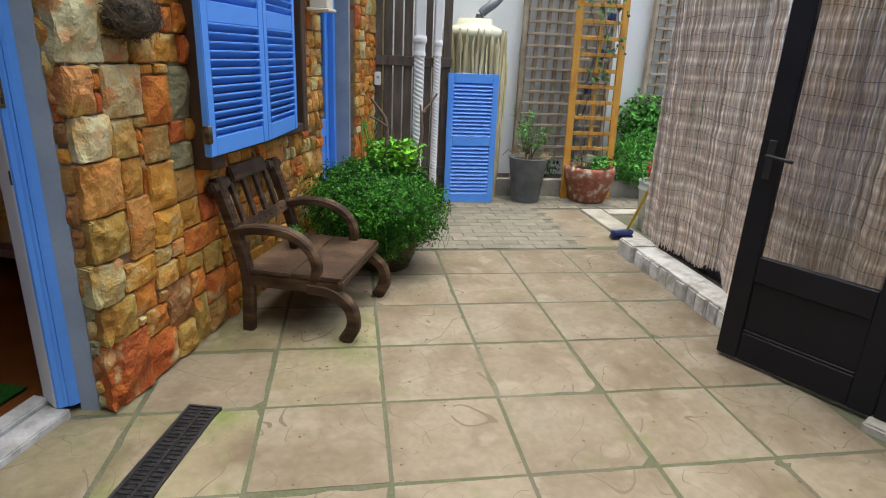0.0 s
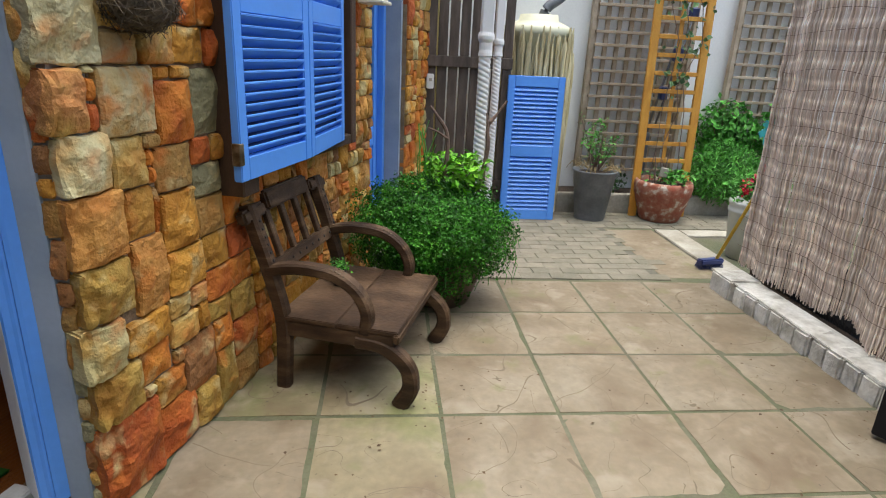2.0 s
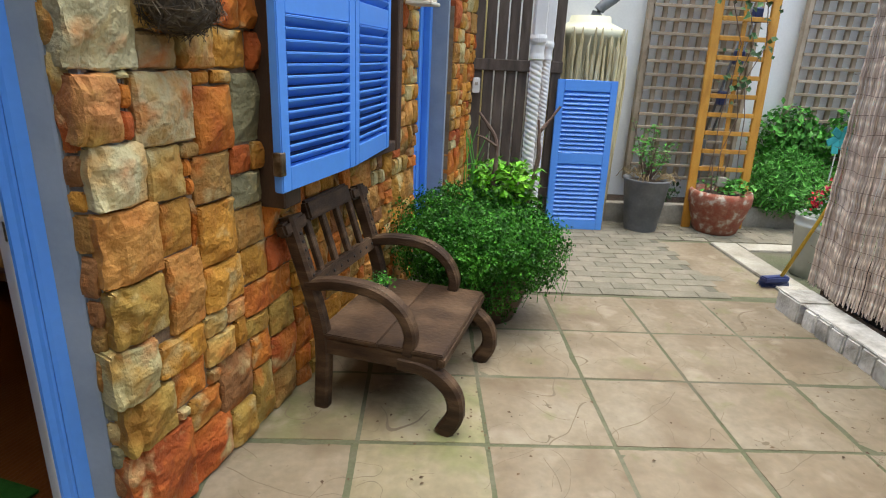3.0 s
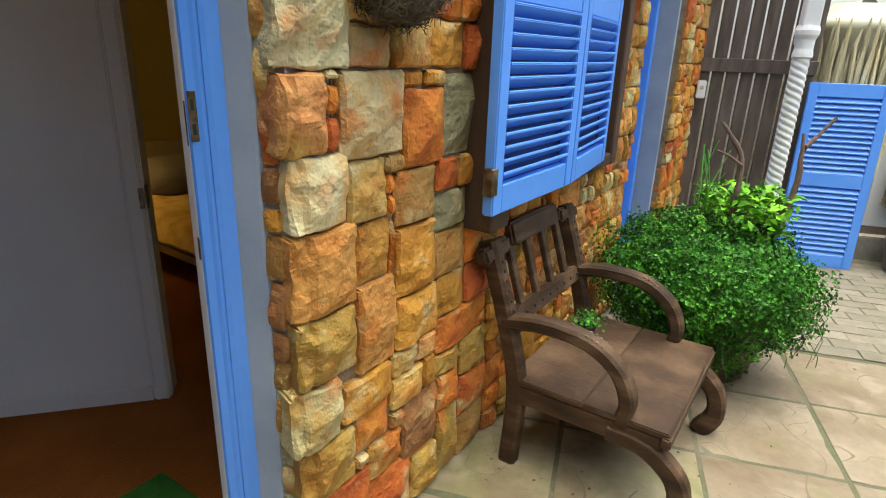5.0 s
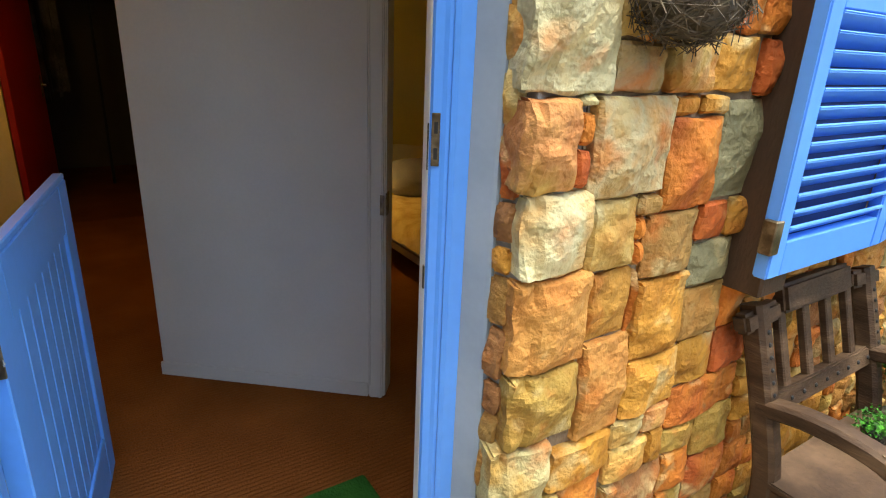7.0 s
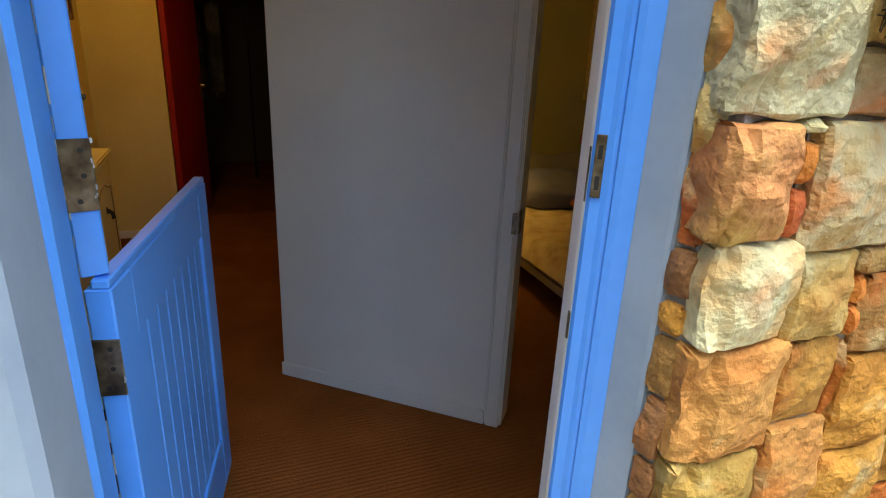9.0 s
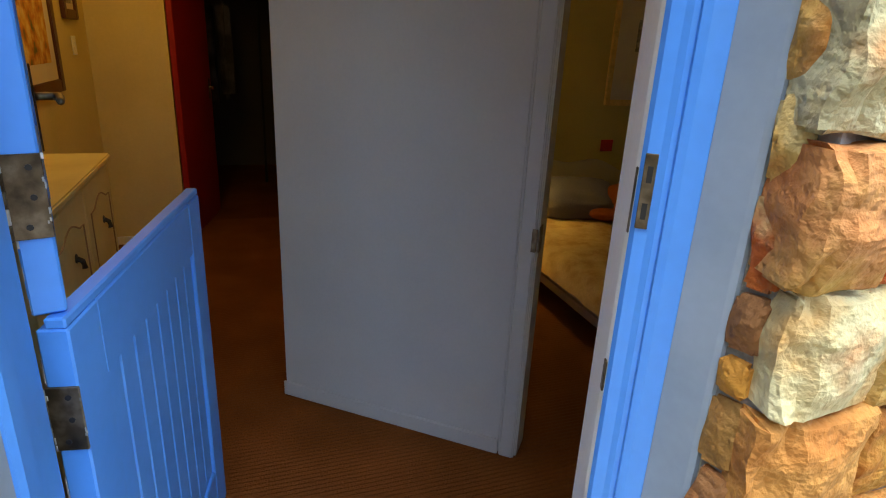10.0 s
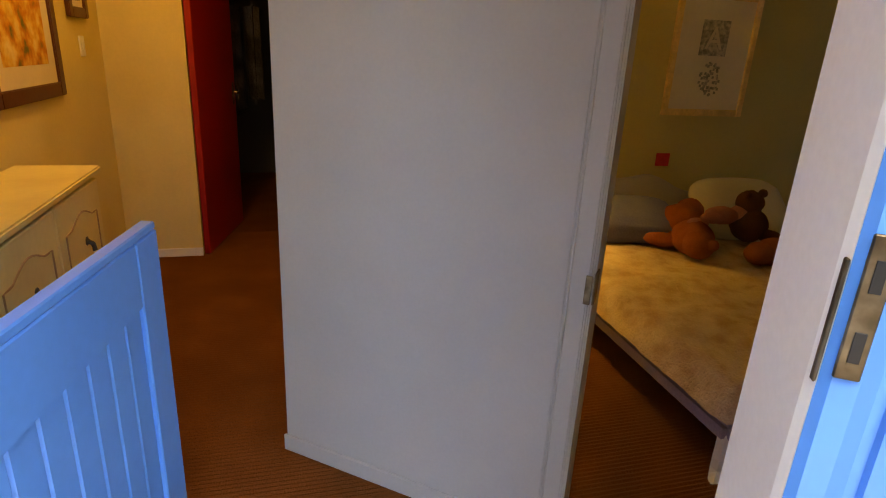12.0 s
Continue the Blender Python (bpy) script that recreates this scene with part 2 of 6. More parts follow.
LEAF_BRIGHT = foliage("leaf_yellow_green", [(0.08, 0.28, 0.012), (0.13, 0.38, 0.02), (0.20, 0.46, 0.03)])
LEAF_SOFT = foliage("leaf_soft_green", [(0.06, 0.21, 0.03), (0.09, 0.30, 0.045), (0.13, 0.38, 0.06)])
LEAF_GREY = foliage("leaf_grey_green", [(0.05, 0.11, 0.04), (0.08, 0.16, 0.06), (0.12, 0.2, 0.08)])
PETAL = foliage("petal_red_pink", [(0.55, 0.02, 0.03), (0.62, 0.05, 0.12), (0.65, 0.12, 0.25)])
STRAW = surface("dry_stems", [(0.20, 0.14, 0.06), (0.34, 0.26, 0.13)], 0.9, 10, 50, 0.3, 0.004)
LINE_BROWN = surface("paint_worn_brown", [(0.20, 0.12, 0.05), (0.34, 0.24, 0.12)], 0.7, 14, 60, 0.2, 0.002)
RED_PAINT = surface("paint_red", [(0.22, 0.004, 0.006), (0.27, 0.006, 0.008)], 0.45, 2, 50, 0.1, 0.002, speck=0.12)
CABINET = surface("paint_cream_distressed", [(0.60, 0.51, 0.22), (0.67, 0.59, 0.27), (0.70, 0.63, 0.31)], 0.6, 4, 50, 0.2, 0.003, vary=0.03, speck=0.12)
GOLD = surface("frame_gold", [(0.62, 0.42, 0.13), (0.80, 0.58, 0.22)], 0.4, 12, 60, 0.2, 0.002, metal=0.15)
MAHOGANY = surface("frame_mahogany", [(0.06, 0.016, 0.010), (0.10, 0.028, 0.016)], 0.4, 6, 60, 0.2, 0.002)
PAPER = surface("paper_ivory", [(0.60, 0.54, 0.42), (0.66, 0.60, 0.48)], 0.8, 4, 60, 0.05, 0.001, speck=0.12)
PAINTING = surface("painting_autumn", [(0.10, 0.09, 0.02), (0.42, 0.16, 0.02), (0.55, 0.36, 0.08), (0.60, 0.50, 0.22)], 0.8, 11, 50, 0.1, 0.002)
INK = surface("print_grey_ink", [(0.16, 0.15, 0.13), (0.30, 0.29, 0.24), (0.55, 0.50, 0.40)], 0.8, 40, 90, 0.05, 0.001)
DUVET = surface("fabric_duvet_cream", [(0.40, 0.28, 0.17), (0.52, 0.40, 0.26), (0.60, 0.49, 0.34)], 0.95, 12, 120, 0.5, 0.01, spec=0.1)
LILAC = surface("fabric_lilac", [(0.32, 0.28, 0.40), (0.38, 0.34, 0.46)], 0.95, 5, 120, 0.3, 0.004, spec=0.1)
PILLOW = surface("fabric_grey_lilac", [(0.20, 0.20, 0.36), (0.25, 0.25, 0.42)], 0.95, 5, 120, 0.3, 0.006, spec=0.1)
YELLOW_CLOTH = surface("fabric_yellow", [(0.55, 0.45, 0.03), (0.62, 0.52, 0.06)], 0.95, 8, 120, 0.3, 0.006, spec=0.1)
PLUSH = surface("plush_brown", [(0.28, 0.08, 0.03), (0.36, 0.11, 0.045)], 0.98, 9, 160, 0.8, 0.01, spec=0.05)
PLUSH_DARK = surface("plush_dark_brown", [(0.12, 0.045, 0.022), (0.17, 0.07, 0.035)], 0.98, 9, 160, 0.8, 0.01, spec=0.05)
PLUSH_PINK = surface("plush_pink", [(0.50, 0.20, 0.16), (0.58, 0.27, 0.22)], 0.98, 9, 160, 0.8, 0.01, spec=0.05)
MAT_GREEN = surface("fabric_mat_green", [(0.015, 0.07, 0.012), (0.03, 0.11, 0.02)], 0.98, 12, 120, 0.6, 0.006, spec=0.05)
RED_PLASTIC = surface("plastic_red", [(0.50, 0.012, 0.02), (0.55, 0.018, 0.025)], 0.4, 4, 50, 0.05, 0.001)
YELLOW_POLE = surface("pole_yellow", [(0.60, 0.36, 0.02), (0.66, 0.42, 0.04)], 0.5, 6, 50, 0.1, 0.002)
BROOM_BLUE = surface("plastic_navy", [(0.015, 0.025, 0.10), (0.03, 0.05, 0.16)], 0.5, 10, 60, 0.2, 0.003)
BUCKET = surface("plastic_white_grey", [(0.46, 0.48, 0.44), (0.56, 0.58, 0.54)], 0.5, 5, 50, 0.1, 0.002, speck=0.12)
TANK = surface("plastic_tank_cream", [(0.50, 0.50, 0.36), (0.58, 0.57, 0.42)], 0.5, 4, 50, 0.1, 0.003, speck=0.12)
TEAL = surface("plastic_teal", [(0.02, 0.26, 0.27), (0.04, 0.32, 0.33)], 0.5, 8, 50, 0.1, 0.002)
LAMP_WHITE = surface("lantern_paint_ivory", [(0.62, 0.56, 0.44), (0.70, 0.64, 0.52)], 0.5, 8, 50, 0.1, 0.002, speck=0.12)
# brown of the unseen wall behind the camera, chosen to cut bounced light
BLOCKER_BROWN = surface("sky_blocker_brown", [(0.13, 0.10, 0.075), (0.17, 0.135, 0.10)], 0.9, 3, 60, 0.3, 0.005, per_object=False)
STRAW_DARK = surface("dry_leaf_brown", [(0.05, 0.03, 0.015), (0.12, 0.075, 0.035)], 0.9, 10, 50, 0.3, 0.004)
# dark blue that stands in for shade between the shutter slats
SLAT_SHADE = surface("slat_gap_shade_blue", [(0.012, 0.035, 0.13), (0.016, 0.045, 0.16)], 0.6, 4, 45, 0.08, 0.003, speck=0.12)
THRESHOLD = surface("paint_worn_threshold", [(0.22, 0.21, 0.19), (0.40, 0.40, 0.39), (0.50, 0.50, 0.49)], 0.7, 9, 60, 0.3, 0.004)
# wall colour darkened to stand in for the lack of light
UNLIT_WALL = surface("wall_unlit_tone", [(0.06, 0.05, 0.04), (0.08, 0.068, 0.055)], 0.85, 1.5, 60, 0.15, 0.003, per_object=False, speck=0.12)
# dark clothes, also the sheets that stand in for unlit rooms
DARK_THINGS = surface("clothes_and_unlit_dark", [(0.012, 0.012, 0.014), (0.05, 0.045, 0.045), (0.12, 0.11, 0.11)], 0.9, 5, 50, 0.5, 0.02)



def banded(m, period, dark):
    """Weathered bands across the reeds at the height of their bindings, uneven from bundle to bundle."""
    nodes, link = links(m)
    bsdf = nodes["Principled BSDF"]
    base = bsdf.inputs["Base Color"].links[0].from_socket
    geo = nodes.new("ShaderNodeNewGeometry")
    sep = nodes.new("ShaderNodeSeparateXYZ")
    link.new(geo.outputs["Position"], sep.inputs[0])
    wob = nodes.new("ShaderNodeTexNoise")
    wob.inputs["Scale"].default_value, wob.inputs["Detail"].default_value = 5.0, 3
    link.new(geo.outputs["Position"], wob.inputs["Vector"])
    h = nodes.new("ShaderNodeMath")
    h.operation = "MULTIPLY_ADD"
    link.new(wob.outputs["Fac"], h.inputs[0])
    h.inputs[1].default_value = 0.05
    link.new(sep.outputs["Z"], h.inputs[2])
    ph = nodes.new("ShaderNodeMath")
    ph.operation = "PINGPONG"
    ph.inputs[1].default_value = period / 2
    link.new(h.outputs[0], ph.inputs[0])
    mr = nodes.new("ShaderNodeMapRange")
    mr.interpolation_type = "SMOOTHSTEP"
    mr.inputs["From Min"].default_value, mr.inputs["From Max"].default_value = period * 0.5, period * 0.26
    link.new(ph.outputs[0], mr.inputs["Value"])
    am = nodes.new("ShaderNodeMath")
    am.operation = "MULTIPLY"
    link.new(mr.outputs["Result"], am.inputs[0])
    link.new(wob.outputs["Fac"], am.inputs[1])
    mx = nodes.new("ShaderNodeMix")
    mx.data_type = "RGBA"
    link.new(am.outputs[0], mx.inputs["Factor"])
    link.new(base, mx.inputs[6])
    mx.inputs[7].default_value = (*dark, 1)
    link.new(mx.outputs[2], bsdf.inputs["Base Color"])


banded(REED, 0.1025, (0.40, 0.30, 0.235))


def cracked(m, level, wide, dark, scale):
    """Thin wandering riven lines, following the contours of a slow noise, broken up by another."""
    nodes, link = links(m)
    bsdf = nodes["Principled BSDF"]
    src = next(n for n in nodes if n.type == "VECT_MATH")
    base = bsdf.inputs["Base Color"].links[0].from_socket
    slow, gate = nodes.new("ShaderNodeTexNoise"), nodes.new("ShaderNodeTexNoise")
    slow.inputs["Scale"].default_value, slow.inputs["Detail"].default_value = scale, 0.6
    gate.inputs["Scale"].default_value, gate.inputs["Detail"].default_value = scale * 1.3, 0
    link.new(src.outputs["Vector"], slow.inputs["Vector"])
    link.new(src.outputs["Vector"], gate.inputs["Vector"])
    d = nodes.new("ShaderNodeMath")
    d.operation = "COMPARE"
    d.inputs[1].default_value, d.inputs[2].default_value = level, wide
    link.new(slow.outputs["Fac"], d.inputs[0])
    g = nodes.new("ShaderNodeMath")
    g.operation = "GREATER_THAN"
    g.inputs[1].default_value = 0.51
    link.new(gate.outputs["Fac"], g.inputs[0])
    k = nodes.new("ShaderNodeMath")
    k.operation = "MULTIPLY"
    link.new(d.outputs[0], k.inputs[0])
    link.new(g.outputs[0], k.inputs[1])
    mx = nodes.new("ShaderNodeMix")
    mx.data_type = "RGBA"
    link.new(k.outputs[0], mx.inputs["Factor"])
    link.new(base, mx.inputs[6])
    mx.inputs[7].default_value = (*dark, 1)
    link.new(mx.outputs[2], bsdf.inputs["Base Color"])


for m_ in (SLAB, SLAB_MOSS):
    stained(m_, (0.14, 0.10, 0.058), 3.2, 0.48, 0.72)
    stained(m_, (0.30, 0.26, 0.19), 6.0, 0.56, 0.80)
    stained(m_, (0.15, 0.15, 0.055), 5.0, 0.60, 0.80)
    stained(m_, (0.10, 0.075, 0.05), 34.0, 0.70, 0.74)
    cracked(m_, 0.47, 0.0030, (0.145, 0.11, 0.068), 2.4)
    cracked(m_, 0.55, 0.0024, (0.145, 0.11, 0.068), 3.4)
    cracked(m_, 0.51, 0.0018, (0.13, 0.10, 0.06), 5.2)

GLASS = bpy.data.materials.new("glass")
GLASS.use_nodes = True
gb = GLASS.node_tree.nodes["Principled BSDF"]
gb.inputs["Transmission Weight"].default_value, gb.inputs["Roughness"].default_value, gb.inputs["IOR"].default_value = 1.0, 0.02, 1.45
SHADE_GLOW = bpy.data.materials.new("lampshade_lit")
SHADE_GLOW.use_nodes = True
gl = SHADE_GLOW.node_tree.nodes["Principled BSDF"]
gl.inputs["Base Color"].default_value = (0.6, 0.5, 0.1, 1)
gl.inputs["Emission Color"].default_value, gl.inputs["Emission Strength"].default_value = (1.0, 0.62, 0.06, 1), 0.35


# ---- mesh tools ----
def mesh_of(name, bm, material, smooth=False):
    me = bpy.data.meshes.new(name)
    bmesh.ops.recalc_face_normals(bm, faces=bm.faces)
    bm.to_mesh(me)
    bm.free()
    me.materials.append(material)
    if smooth:
        for p in me.polygons:
            p.use_smooth = True
    return me


def thing(name, m, label, category, group="", kind=""):
    ob = new(name)
    ob.empty_display_size = 0.1
    ob.matrix_world = m
    return tagged(ob, label, category, group, kind)


def part(name, bm, material, parent, label="", smooth=False):
    ob = new(name, mesh_of(name, bm, material, smooth))
    ob.parent = parent
    return tagged(ob, label)


def piece(name, me, parent, m):
    ob = new(name, me)
    ob.parent = parent
    ob.matrix_basis = m
    return ob


def solo(name, bm, material, m, label, category, kind="", smooth=False, group=""):
    ob = new(name, mesh_of(name, bm, material, smooth))
    ob.matrix_world = m
    return tagged(ob, label, category, group, kind)


def box(bm, a, b, bevel=0.0, seg=1, m=None):
    vs = bmesh.ops.create_cube(bm, size=1)["verts"]
    for v in vs:
        v.co = Vector([(p + q) / 2 + c * abs(q - p) for p, q, c in zip(a, b, v.co)])
    if bevel:
        es = list({e for v in vs for e in v.link_edges})
        out = bmesh.ops.bevel(bm, geom=es, offset=bevel, segments=seg, affect="EDGES")
        vs = list({v for f in out["faces"] for v in f.verts} | {v for v in vs if v.is_valid})
    if m is not None:
        bmesh.ops.transform(bm, matrix=m, verts=vs)
    return bm


def boxed(a, b, bevel=0.0, seg=1, m=None):
    return box(bmesh.new(), a, b, bevel, seg, m)


def prism(bm, pts, z0, z1):
    low = [bm.verts.new((x, y, z0)) for x, y in pts]
    top = [bm.verts.new((x, y, z1)) for x, y in pts]
    n = len(pts)
    bm.faces.new(low[::-1]), bm.faces.new(top)
    for i in range(n):
        bm.faces.new((low[i], low[(i + 1) % n], top[(i + 1) % n], top[i]))
    return bm


def tube(bm, pts, radii, n=8, cap=True):
    pts = [Vector(p) for p in pts]
    radii = radii if isinstance(radii, (list, tuple)) else [radii] * len(pts)
    rings = []
    for i, p in enumerate(pts):
        d = (pts[min(i + 1, len(pts) - 1)] - pts[max(i - 1, 0)]).normalized()
        side = d.cross(Vector((0, 0, 1)) if abs(d.z) < 0.9 else Vector((1, 0, 0))).normalized()
        up = side.cross(d)
        rings.append([bm.verts.new(p + radii[i] * (math.cos(2 * math.pi * k / n) * side + math.sin(2 * math.pi * k / n) * up)) for k in range(n)])
    for a, b in zip(rings, rings[1:]):
        for k in range(n):
            bm.faces.new((a[k], a[(k + 1) % n], b[(k + 1) % n], b[k]))
    if cap:
        bm.faces.new(rings[0][::-1]), bm.faces.new(rings[-1])
    return bm


def lathe(bm, profile, n=24, wobble=0.0):
    rings = []
    for r, z in profile:
        rings.append([bm.verts.new((r * math.cos(2 * math.pi * k / n) * (1 + wobble * math.sin(3 * k + 9 * z)), r * math.sin(2 * math.pi * k / n), z)) for k in range(n)])
    for a, b in zip(rings, rings[1:]):
        for k in range(n):
            bm.faces.new((a[k], a[(k + 1) % n], b[(k + 1) % n], b[k]))
    return bm


def capped(bm):
    bmesh.ops.holes_fill(bm, edges=[e for e in bm.edges if e.is_boundary])
    return bm


def sweep(bm, pts, across, wide, thick, flare=None):
    """A bar of rectangular section with eased edges, bent along pts; across is the bar's width direction."""
    pts = [Vector(p) for p in pts]
    a = Vector(across).normalized()
    rings = []
    for i, p in enumerate(pts):
        d = (pts[min(i + 1, len(pts) - 1)] - pts[max(i - 1, 0)]).normalized()
        nrm = d.cross(a).normalized()
        k = flare[i] if flare else 1.0
        w, t, c = wide / 2, thick * k / 2, min(wide, thick) * 0.2
        ring = [(w - c, t), (w, t - c), (w, -t + c), (w - c, -t), (-w + c, -t), (-w, -t + c), (-w, t - c), (-w + c, t)]
        rings.append([bm.verts.new(p + a * u + nrm * v) for u, v in ring])
    for r, s in zip(rings, rings[1:]):
        for k in range(8):
            bm.faces.new((r[k], r[(k + 1) % 8], s[(k + 1) % 8], s[k]))
    bm.faces.new(rings[0][::-1]), bm.faces.new(rings[-1])
    return bm


def curve_pts(ctrl, n=6):
    """Smooth points through the control points."""
    c = [Vector(p) for p in ctrl]
    c = [2 * c[0] - c[1], *c, 2 * c[-1] - c[-2]]
    out = []
    for i in range(1, len(c) - 2):
        for k in range(n):
            t = k / n
            p0, p1, p2, p3 = c[i - 1:i + 3]
            out.append(0.5 * (2 * p1 + (p2 - p0) * t + (2 * p0 - 5 * p1 + 4 * p2 - p3) * t * t + (3 * p1 - p0 - 3 * p2 + p3) * t ** 3))
    return out + [c[-2]]


def raw(name, verts, faces, material, parent, label="", smooth=False, kind=""):
    me = bpy.data.meshes.new(name)
    me.from_pydata(verts, [], faces)
    me.materials.append(material)
    if smooth:
        for p in me.polygons:
            p.use_smooth = True
    ob = new(name, me)
    ob.parent = parent
    return tagged(ob, label, kind=kind)


def leaf_cloud(places, normals, size, rng, long=1.5, fold=0.25):
    """A folded two-triangle-pair leaf at each place, turned roughly to its normal."""
    verts, faces = [], []
    for p, n in zip(places, normals):
        n = (Vector(n) + Vector((rng.uniform(-1, 1), rng.uniform(-1, 1), rng.uniform(-1, 1))) * 0.8).normalized()
        s = n.cross(Vector((rng.uniform(-1, 1), rng.uniform(-1, 1), rng.uniform(-1, 1)))).normalized()
        t = n.cross(s)
        w = size * rng.uniform(0.6, 1.25)
        o = Vector(p)
        k = len(verts)
        verts += [o, o + s * w * long * 0.55 + t * w * 0.55 + n * w * fold, o + s * w * long, o + s * w * long * 0.55 - t * w * 0.55 + n * w * fold]
        faces += [(k, k + 1, k + 2), (k, k + 2, k + 3)]
    return [tuple(v) for v in verts], faces


# ---- large structure: ground, house walls, rooms ----
I = Matrix.Identity(4)
solo("ground", boxed((-30, -30, -0.3), (30, 30, -0.007)), JOINT, I, "mossy sand and soil under the paving", "ground", "structure")

# house wall: core blocks with the openings left free (front face just behind the stones)
wall = thing("wall_house", H, "rough multicoloured sandstone house wall with dark recessed joints", "wall", kind="structure")
TOP = 2.9
for a, b in (((-0.30, 0.10, -0.1), (-0.006, 0.70, TOP)), ((-0.30, 0.70, -0.1), (-0.006, 1.92, 0.90)), ((-0.30, 0.70, 2.16), (-0.006, 1.92, TOP)),
             ((-0.30, 1.92, -0.1), (-0.006, 2.31, TOP)), ((-0.30, 3.10, -0.1), (-0.006, 3.76, TOP)), ((-0.30, 2.31, 2.1), (-0.006, 3.10, TOP)),
             ((-0.30, -2.6, -0.1), (-0.006, -1.03, TOP)), ((-0.30, -1.03, 2.12), (-0.006, 0.06, TOP))):
    part("wall_core", boxed(a, b), MORTAR, wall)
part("inner_wall_near", boxed((-0.40, 0.062, -0.1), (-0.304, 3.9, 2.6)), CREAM_WALL, wall)
part("inner_wall_far", boxed((-0.40, -2.6, -0.1), (-0.304, -0.962, 2.6)), CREAM_WALL, wall)
part("inner_lintel", boxed((-0.40, -0.96, 2.1), (-0.304, 0.06, 2.6)), CREAM_WALL, wall)

# plastered door reveals, grey-blue
rev = thing("door_reveal", H, "smooth grey-blue painted plaster reveal beside the doorway", "reveal", kind="structure")
part("reveal_plaster", prism(bmesh.new(), [(-0.072, -0.043), (-0.080, -0.047), (-0.1385, -0.062), (-0.145, 0.10), (-0.072, 0.10)], -0.05, 2.12), PLASTER_GREY, rev)
part("reveal_plaster", prism(bmesh.new(), [(-0.055, -1.03), (-0.055, -0.885), (-0.07, -0.872), (-0.225, -0.875), (-0.225, -1.03)], -0.05, 2.12), PLASTER_GREY, rev)
part("reveal_head", boxed((-0.25, -0.95, 2.09), (-0.06, 0.03, 2.13)), PLASTER_GREY, rev)
rev2 = thing("door_reveal", H, "grey painted plaster reveal of the second doorway", "reveal", kind="structure")
part("reveal_plaster", boxed((-0.25, 3.06, 0), (-0.036, 3.098, 2.1)), PLASTER_GREY, rev2)
part("reveal_plaster", boxed((-0.25, 2.312, 0), (-0.036, 2.34, 2.1)), PLASTER_GREY, rev2)

# blue door frame with white inner edge
frame_1 = thing("door_frame", H, "bright blue painted timber door frame with worn white inner edge", "door frame", kind="structure")


def jamb(side):
    if side > 0:
        return prism(bmesh.new(), [(-0.139, -0.063), (-0.150, -0.086), (-0.158, -0.094), (-0.164, -0.092), (-0.168, -0.098), (-0.176, -0.103), (-0.186, -0.116), (-0.195, -0.117), (-0.195, 0.06), (-0.146, 0.06)], 0.035, 2.09)
    return prism(bmesh.new(), [(-0.226, -0.89), (-0.226, -0.872), (-0.235, -0.866), (-0.268, -0.866), (-0.276, -0.878), (-0.382, -0.881), (-0.385, -0.884), (-0.385, -0.954), (-0.43, -0.954), (-0.43, -0.96), (-0.226, -0.96)], 0.035, 2.09)


part("jamb", jamb(1), BLUE, frame_1)
part("jamb", jamb(-1), BLUE, frame_1)
# black filler added so the gap beside the leaf reads as deep shade
part("draught_strip", boxed((-0.411, -0.953, 0.04), (-0.388, -0.8905, 2.05), 0.001), PLASTIC_BLACK, frame_1, "black strip standing in for shade in the hinge gap")
part("head_rail", boxed((-0.30, -0.862, 2.03), (-0.252, -0.12, 2.09), 0.004), BLUE, frame_1)
part("jamb_lining", prism(bmesh.new(), [(-0.1955, -0.117), (-0.206, -0.115), (-0.298, -0.068), (-0.3025, -0.062), (-0.3025, 0.058), (-0.1955, 0.058)], 0.035, 2.09), WHITE, frame_1, "white painted lining")
part("threshold", boxed((-0.262, -0.868, -0.03), (-0.150, -0.10, 0.030), 0.006, 2), THRESHOLD, frame_1, "worn grey-white painted threshold")
part("threshold_step", boxed((-0.345, -0.866, -0.03), (-0.266, -0.066, 0.045), 0.006, 2), THRESHOLD, frame_1)
LIN = pose(-0.1955, -0.1175, 0, 0, 0, 153.5)
lk = part("strike_plate", boxed((-0.002, 0.0005, 1.179), (0.004, 0.003, 1.269), 0.001, 1, LIN), BRASS, frame_1, "tarnished brass strike plate with paint splashes")
part("strike_lip", boxed((0.0, -0.004, 1.189), (0.016, -0.0006, 1.289), 0.001, 1, pose(-0.187, -0.117, 0, 0, 0, 53)), BRASS, lk)
for z in (1.202, 1.251):
    part("latch_hole", boxed((0.005, -0.0048, z), (0.012, -0.0041, z + 0.022), 0.0003, 1, pose(-0.187, -0.117, 0, 0, 0, 53)), IRON, lk)
part("strike_plate", boxed((-0.002, 0.0005, 0.93), (0.010, 0.004, 0.98), 0.001, 1, LIN), BRASS, frame_1, "small dark bolt keep")

# hall and rooms
RM = thing("wall_inside", H, "plain cream painted inside walls with white skirting", "wall", kind="structure")
part("wall_left", boxed((-3.97, -1.55, 0), (-0.402, -1.43, 2.6)), CREAM_WALL, RM)
part("wall_far", boxed((-3.92, -1.43, 0), (-3.82, -0.985, 2.6)), CREAM_WALL, RM)
part("wall_far_head", boxed((-3.92, -0.985, 2.04), (-3.82, -0.14, 2.6)), CREAM_WALL, RM)
part("wall_far_side", boxed((-3.92, -0.14, 0), (-3.82, 0.35, 2.6)), CREAM_WALL, RM)
part("partition", prism(bmesh.new(), [(-1.74, -0.37), (-1.74, -0.28), (-3.818, -0.03), (-3.818, -0.13)], 0, 2.6), CREAM_WALL, RM)
